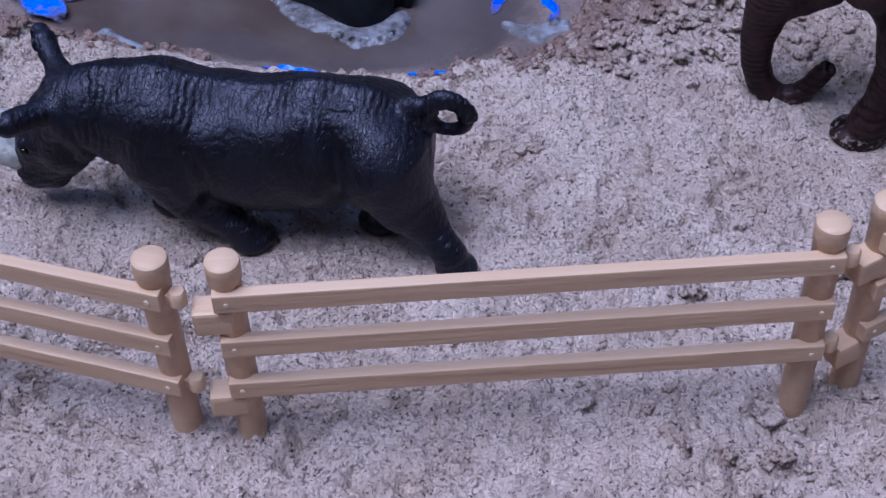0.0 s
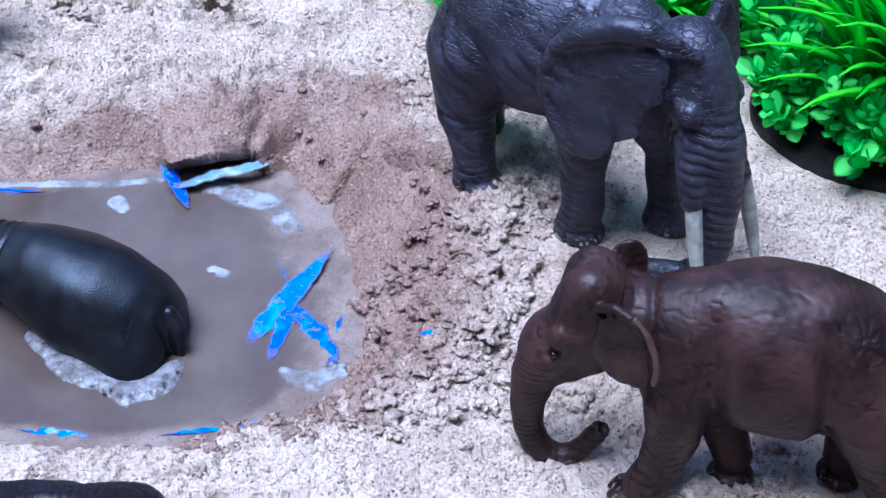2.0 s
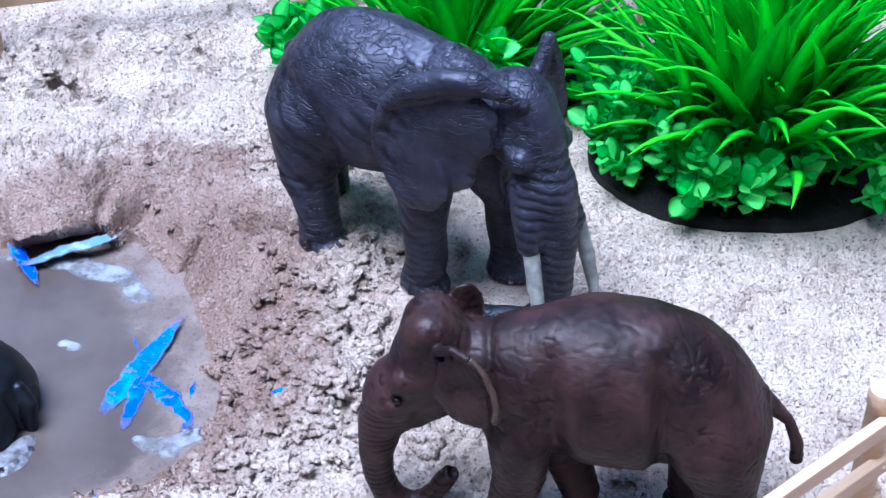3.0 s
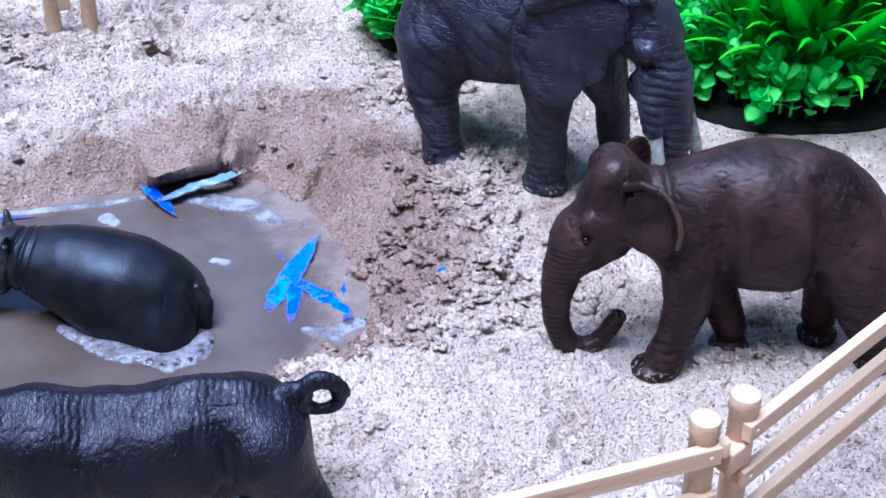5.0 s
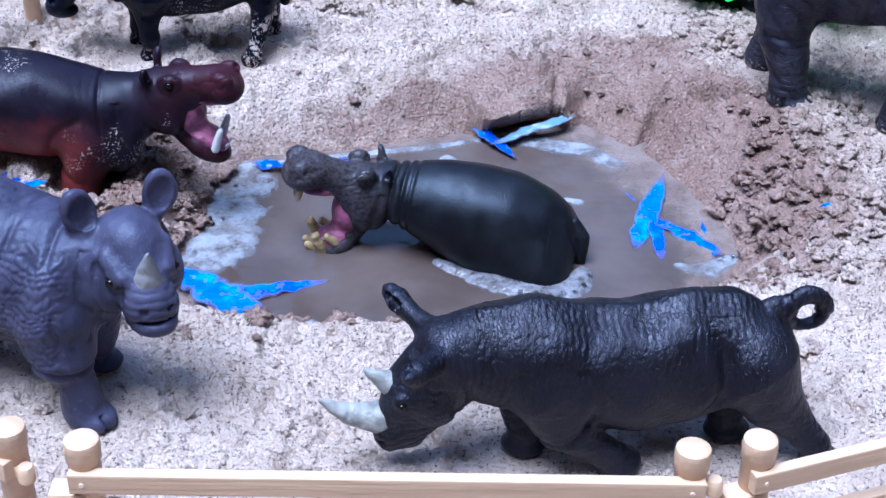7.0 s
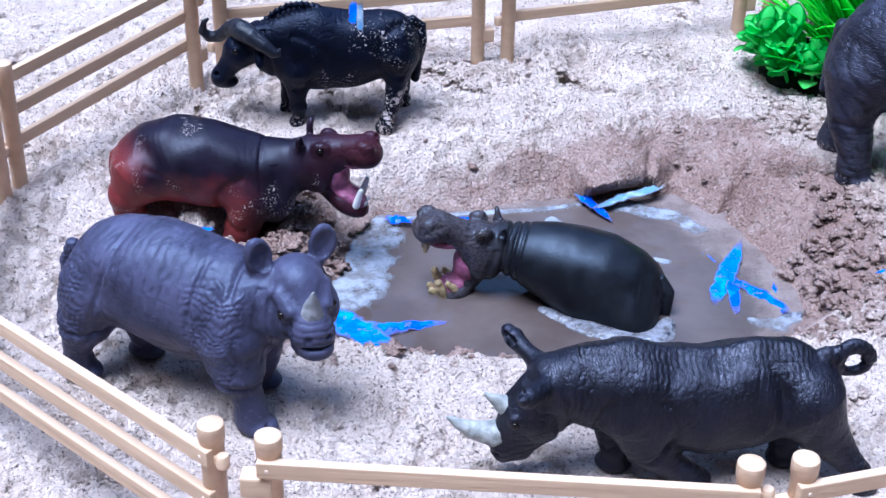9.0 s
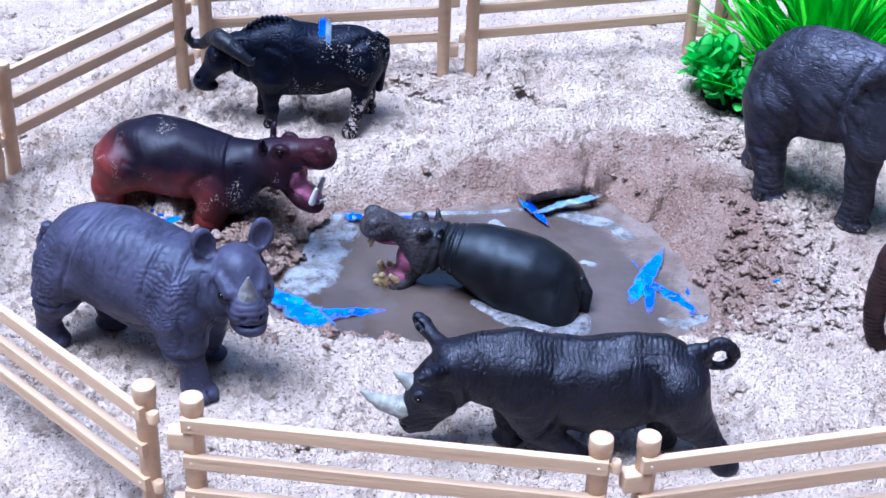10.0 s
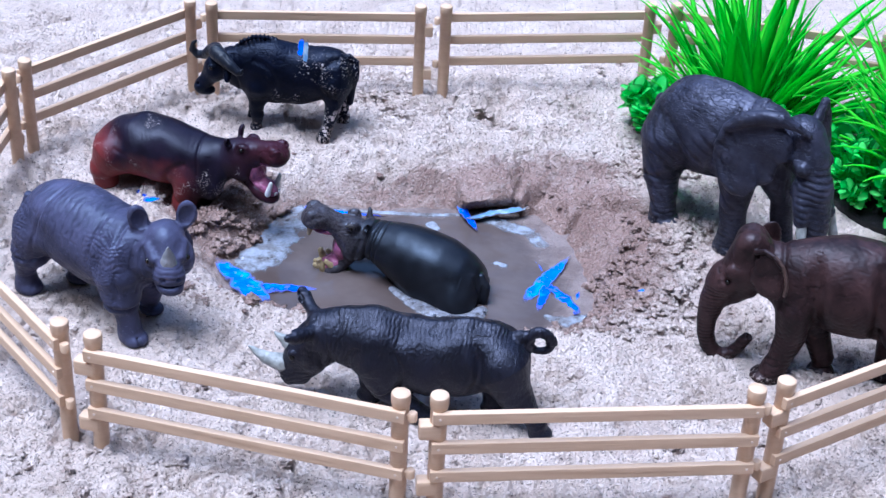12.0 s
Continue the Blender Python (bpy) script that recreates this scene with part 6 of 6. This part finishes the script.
# ---------------------------------------------------------------- plastic plants
def leaf_plastic(name, colour, tip):
    k = Mat(name, 0.32)
    tone = k.mix(k.random(), colour, tip)
    k.colour(k.mix(k.ramp(k.noise(90, 3), 0.35, 0.7, 0, 0.5), tone, tip))
    glow = k.t.nodes.new("ShaderNodeBsdfTranslucent")
    k.put(tone, glow.inputs["Color"])
    both = k.t.nodes.new("ShaderNodeMixShader")
    both.inputs[0].default_value = 0.5
    k.put(k.b.outputs[0], both.inputs[1])
    k.put(glow.outputs[0], both.inputs[2])
    k.put(both.outputs[0], k.t.nodes["Material Output"].inputs["Surface"])
    return k.m


GRASS = leaf_plastic("green_grass_plastic", (0.03, 0.58, 0.010), (0.22, 0.95, 0.04))
LEAF = leaf_plastic("green_leaf_plastic", (0.06, 0.66, 0.115), (0.36, 0.97, 0.33))
BASE = plain("black_gravel_base", (0.004, 0.004, 0.005), 0.6, 0.5, 300, 0.002)


def blade_mesh(length, lean, curl, width, seed):
    """A grass blade: a folded strip that rises, leans out and droops."""
    r = random.Random(seed)
    bm = bmesh.new()
    rings, p, ang = [], Vector((0, 0, 0)), lean
    n = 9
    sway = r.uniform(-0.25, 0.25)
    for i in range(n + 1):
        u = i / n
        w = width * (0.75 + 0.5 * math.sin(math.pi * min(1, u * 1.1))) * (1 - u ** 3) + 0.00015
        c, s = math.cos(ang), math.sin(ang)
        nrm = Vector((c, 0, -s))
        off = Vector((0, sway * length * u * u, 0))
        rings.append([bm.verts.new(p + off + Vector((0, w, 0)) + nrm * w * 0.35), bm.verts.new(p + off - nrm * 0.00025),
                      bm.verts.new(p + off + Vector((0, -w, 0)) + nrm * w * 0.35), bm.verts.new(p + off + nrm * 0.0003)])
        p = p + Vector((s, 0, c)) * (length / n)
        ang += curl / n * (0.4 + 1.2 * u)
    for a, b in zip(rings, rings[1:]):
        for k in range(4):
            bm.faces.new((a[k], a[(k + 1) % 4], b[(k + 1) % 4], b[k]))
    bm.faces.new(rings[0][::-1])
    bm.faces.new(rings[-1])
    me = bpy.data.meshes.new("blade")
    bm.to_mesh(me)
    bm.free()
    me.polygons.foreach_set("use_smooth", [True] * len(me.polygons))
    me.materials.append(GRASS)
    return me


def leaf_mesh(length, width, seed):
    """A spoon-shaped leaf along x, slightly cupped."""
    bm = bmesh.new()
    rows = []
    n = 8
    for i in range(n + 1):
        u = i / n
        w = width * (0.12 + 0.88 * max(0.0, math.sin(math.pi * min(1.0, max(0.0, (u - 0.22) / 0.78)) ** 0.75)) ** 0.8) * 0.5 if u < 1 else width * 0.06
        z = 0.22 * length * u * (1 - 0.55 * u) + 0.0
        rows.append([bm.verts.new((length * u, s * w, z + 0.12 * abs(s) * w * (1 if seed % 2 else 2))) for s in (-1, -0.5, 0, 0.5, 1)])
    for a, b in zip(rows, rows[1:]):
        for k in range(4):
            bm.faces.new((a[k], b[k], b[k + 1], a[k + 1]))
    bmesh.ops.solidify(bm, geom=list(bm.faces), thickness=0.0003)
    me = bpy.data.meshes.new("leaf")
    bm.to_mesh(me)
    bm.free()
    me.polygons.foreach_set("use_smooth", [True] * len(me.polygons))
    me.materials.append(LEAF)
    return me


LEAVES = [leaf_mesh(0.0076, 0.0058, 0), leaf_mesh(0.0068, 0.0052, 1), leaf_mesh(0.0084, 0.0062, 2), leaf_mesh(0.0056, 0.0046, 3)]
BLADES = [blade_mesh(L / 1000, a, c, w / 330, k) for k, (L, a, c, w) in enumerate([
    (125, 0.05, 0.35, 1.0), (115, 0.15, 0.6, 1.1), (105, 0.25, 0.9, 1.0), (95, 0.35, 1.0, 1.3), (130, 0.1, 0.2, 0.9), (85, 0.5, 1.0, 1.1), (70, 0.5, 1.1, 1.1), (110, 0.3, 0.4, 1.1),
    (60, 0.7, 0.7, 0.8), (120, 0.2, 0.9, 1.3)])]


def build_plant(cx, cy, rx, ry, heart, blades, sprigs, seed, label, spread=1.0, low=0, broad=1.0):
    r = random.Random(seed)
    root = new("plastic_plant")
    root.location = (cx, cy, 0.0)
    tagged(root, label, "plastic plant", "plastic plants in the corner")
    bm = lathe([(1.0, -0.004), (1.0, 0.003), (0.97, 0.0045), (0.8, 0.0055), (0.4, 0.0065)], 56)
    for v in bm.verts:
        wob = 1 + 0.03 * noise.noise(Vector((v.co.x * 3, v.co.y * 3, seed)))
        v.co.x *= rx * wob
        v.co.y *= ry * wob
    part("base", bm, BASE, root, "black oval gravel-covered base", True)
    for _ in range(60):
        a, q = r.uniform(0, 6.283), r.uniform(0.55, 0.96)
        bm = bmesh.new()
        bmesh.ops.create_icosphere(bm, subdivisions=1, radius=r.uniform(0.0012, 0.0026))
        part("pebble", bm, BASE, root, smooth=True).location = (rx * q * math.cos(a), ry * q * math.sin(a), 0.005)
    for n in range(blades + low):
        a, q = r.uniform(0, 6.283), abs(r.gauss(0, 0.3))
        if n >= blades:
            q = r.uniform(0.35, 0.8)
        hx, hy = heart[0] + q * rx * math.cos(a) * 0.8, heart[1] + q * ry * math.sin(a) * 0.8
        turn = a + r.gauss(0, 0.5)
        mesh = r.choice(BLADES)
        m = Matrix.LocRotScale((hx, hy, 0.004), Euler((0, (q * 0.9 + r.uniform(-0.12, 0.1)) * spread, turn)), Vector.Fill(3, r.uniform(0.62, 1.02) * (0.66 if n >= blades else 1.0)))
        tip = m @ mesh.vertices[len(mesh.vertices) - 3].co
        if tip.z < (0.014 if n >= blades else 0.028) or tip.x < -rx - 0.012:
            continue
        ob = new("blade", mesh)
        ob.parent = root
        ob.matrix_local = m
    for ang, q, high, lean in sprigs:
        a = radians(ang)
        stem = part("sprig_stem", lathe([(0.0007, 0), (0.0006, high * 0.5), (0.0004, high)], 6), LEAF, root)
        stem.matrix_local = pose(rx * q * math.cos(a), ry * q * math.sin(a), 0.004) @ Euler((0, lean, a)).to_matrix().to_4x4()
        count = 5 + int(high * 360)
        for i in range(count):
            u = (i + 1) / count
            ob = new("leaf", r.choice(LEAVES))
            ob.parent = stem
            ob.matrix_local = Matrix.LocRotScale((0, 0, high * (0.25 + 0.75 * u)), Euler((0, r.uniform(-0.95, -0.15) - 0.4 * (u > 0.8), i * 2.4 + r.uniform(-0.3, 0.3))), Vector.Fill(3, broad * r.uniform(0.85, 1.3)))
    return root


rp = random.Random(3)
ring = [(a + rp.uniform(-8, 8), rp.uniform(0.5, 0.88), rp.uniform(0.01, 0.024), rp.uniform(0.2, 0.8)) for a in range(150, 385, 7)]
ring += [(a + rp.uniform(-10, 10), rp.uniform(0.25, 0.55), rp.uniform(0.014, 0.03), rp.uniform(0.1, 0.5)) for a in range(140, 400, 8)]
ring += [(a + rp.uniform(-8, 8), rp.uniform(0.55, 0.95), rp.uniform(0.016, 0.034), rp.uniform(0.1, 0.5)) for a in range(95, 250, 6)]
build_plant(0.283, 0.272, 0.060, 0.045, (0.004, 0.006), 340, ring, 21, "green plastic grass clump with round leaves on a black base", 0.9)
ring = [(a + rp.uniform(-8, 8), rp.uniform(0.75, 1.0), rp.uniform(0.012, 0.03), rp.uniform(0.2, 0.6)) for a in (150, 158, 165, 170, 175, 180, 185, 190, 194, 199, 204, 210, 217, 225, 240, 255, 270, 290, 310, 330)]
build_plant(0.184, 0.342, 0.062, 0.036, (0.0, 0.0), 150, ring, 22, "green plastic grass clump with round leaves behind the elephant", 1.35, 170, 1.45)

# a shred of plastic stuck on the buffalo's back
build_scrap((-0.0752, 0.3195), (-0.0740, 0.3225), (4.0, 5.0, 4.6), CYAN, "small upright blue plastic shred on the buffalo", z0=0.0455, z1=0.056, seed=20, crumple=0.0004)
build_scrap((-0.0722, 0.3170), (-0.0715, 0.3215), (2.6, 3.6, 3.0), ICE, "small upright pale plastic shred on the buffalo", z0=0.0405, z1=0.0565, seed=21, crumple=0.0004)
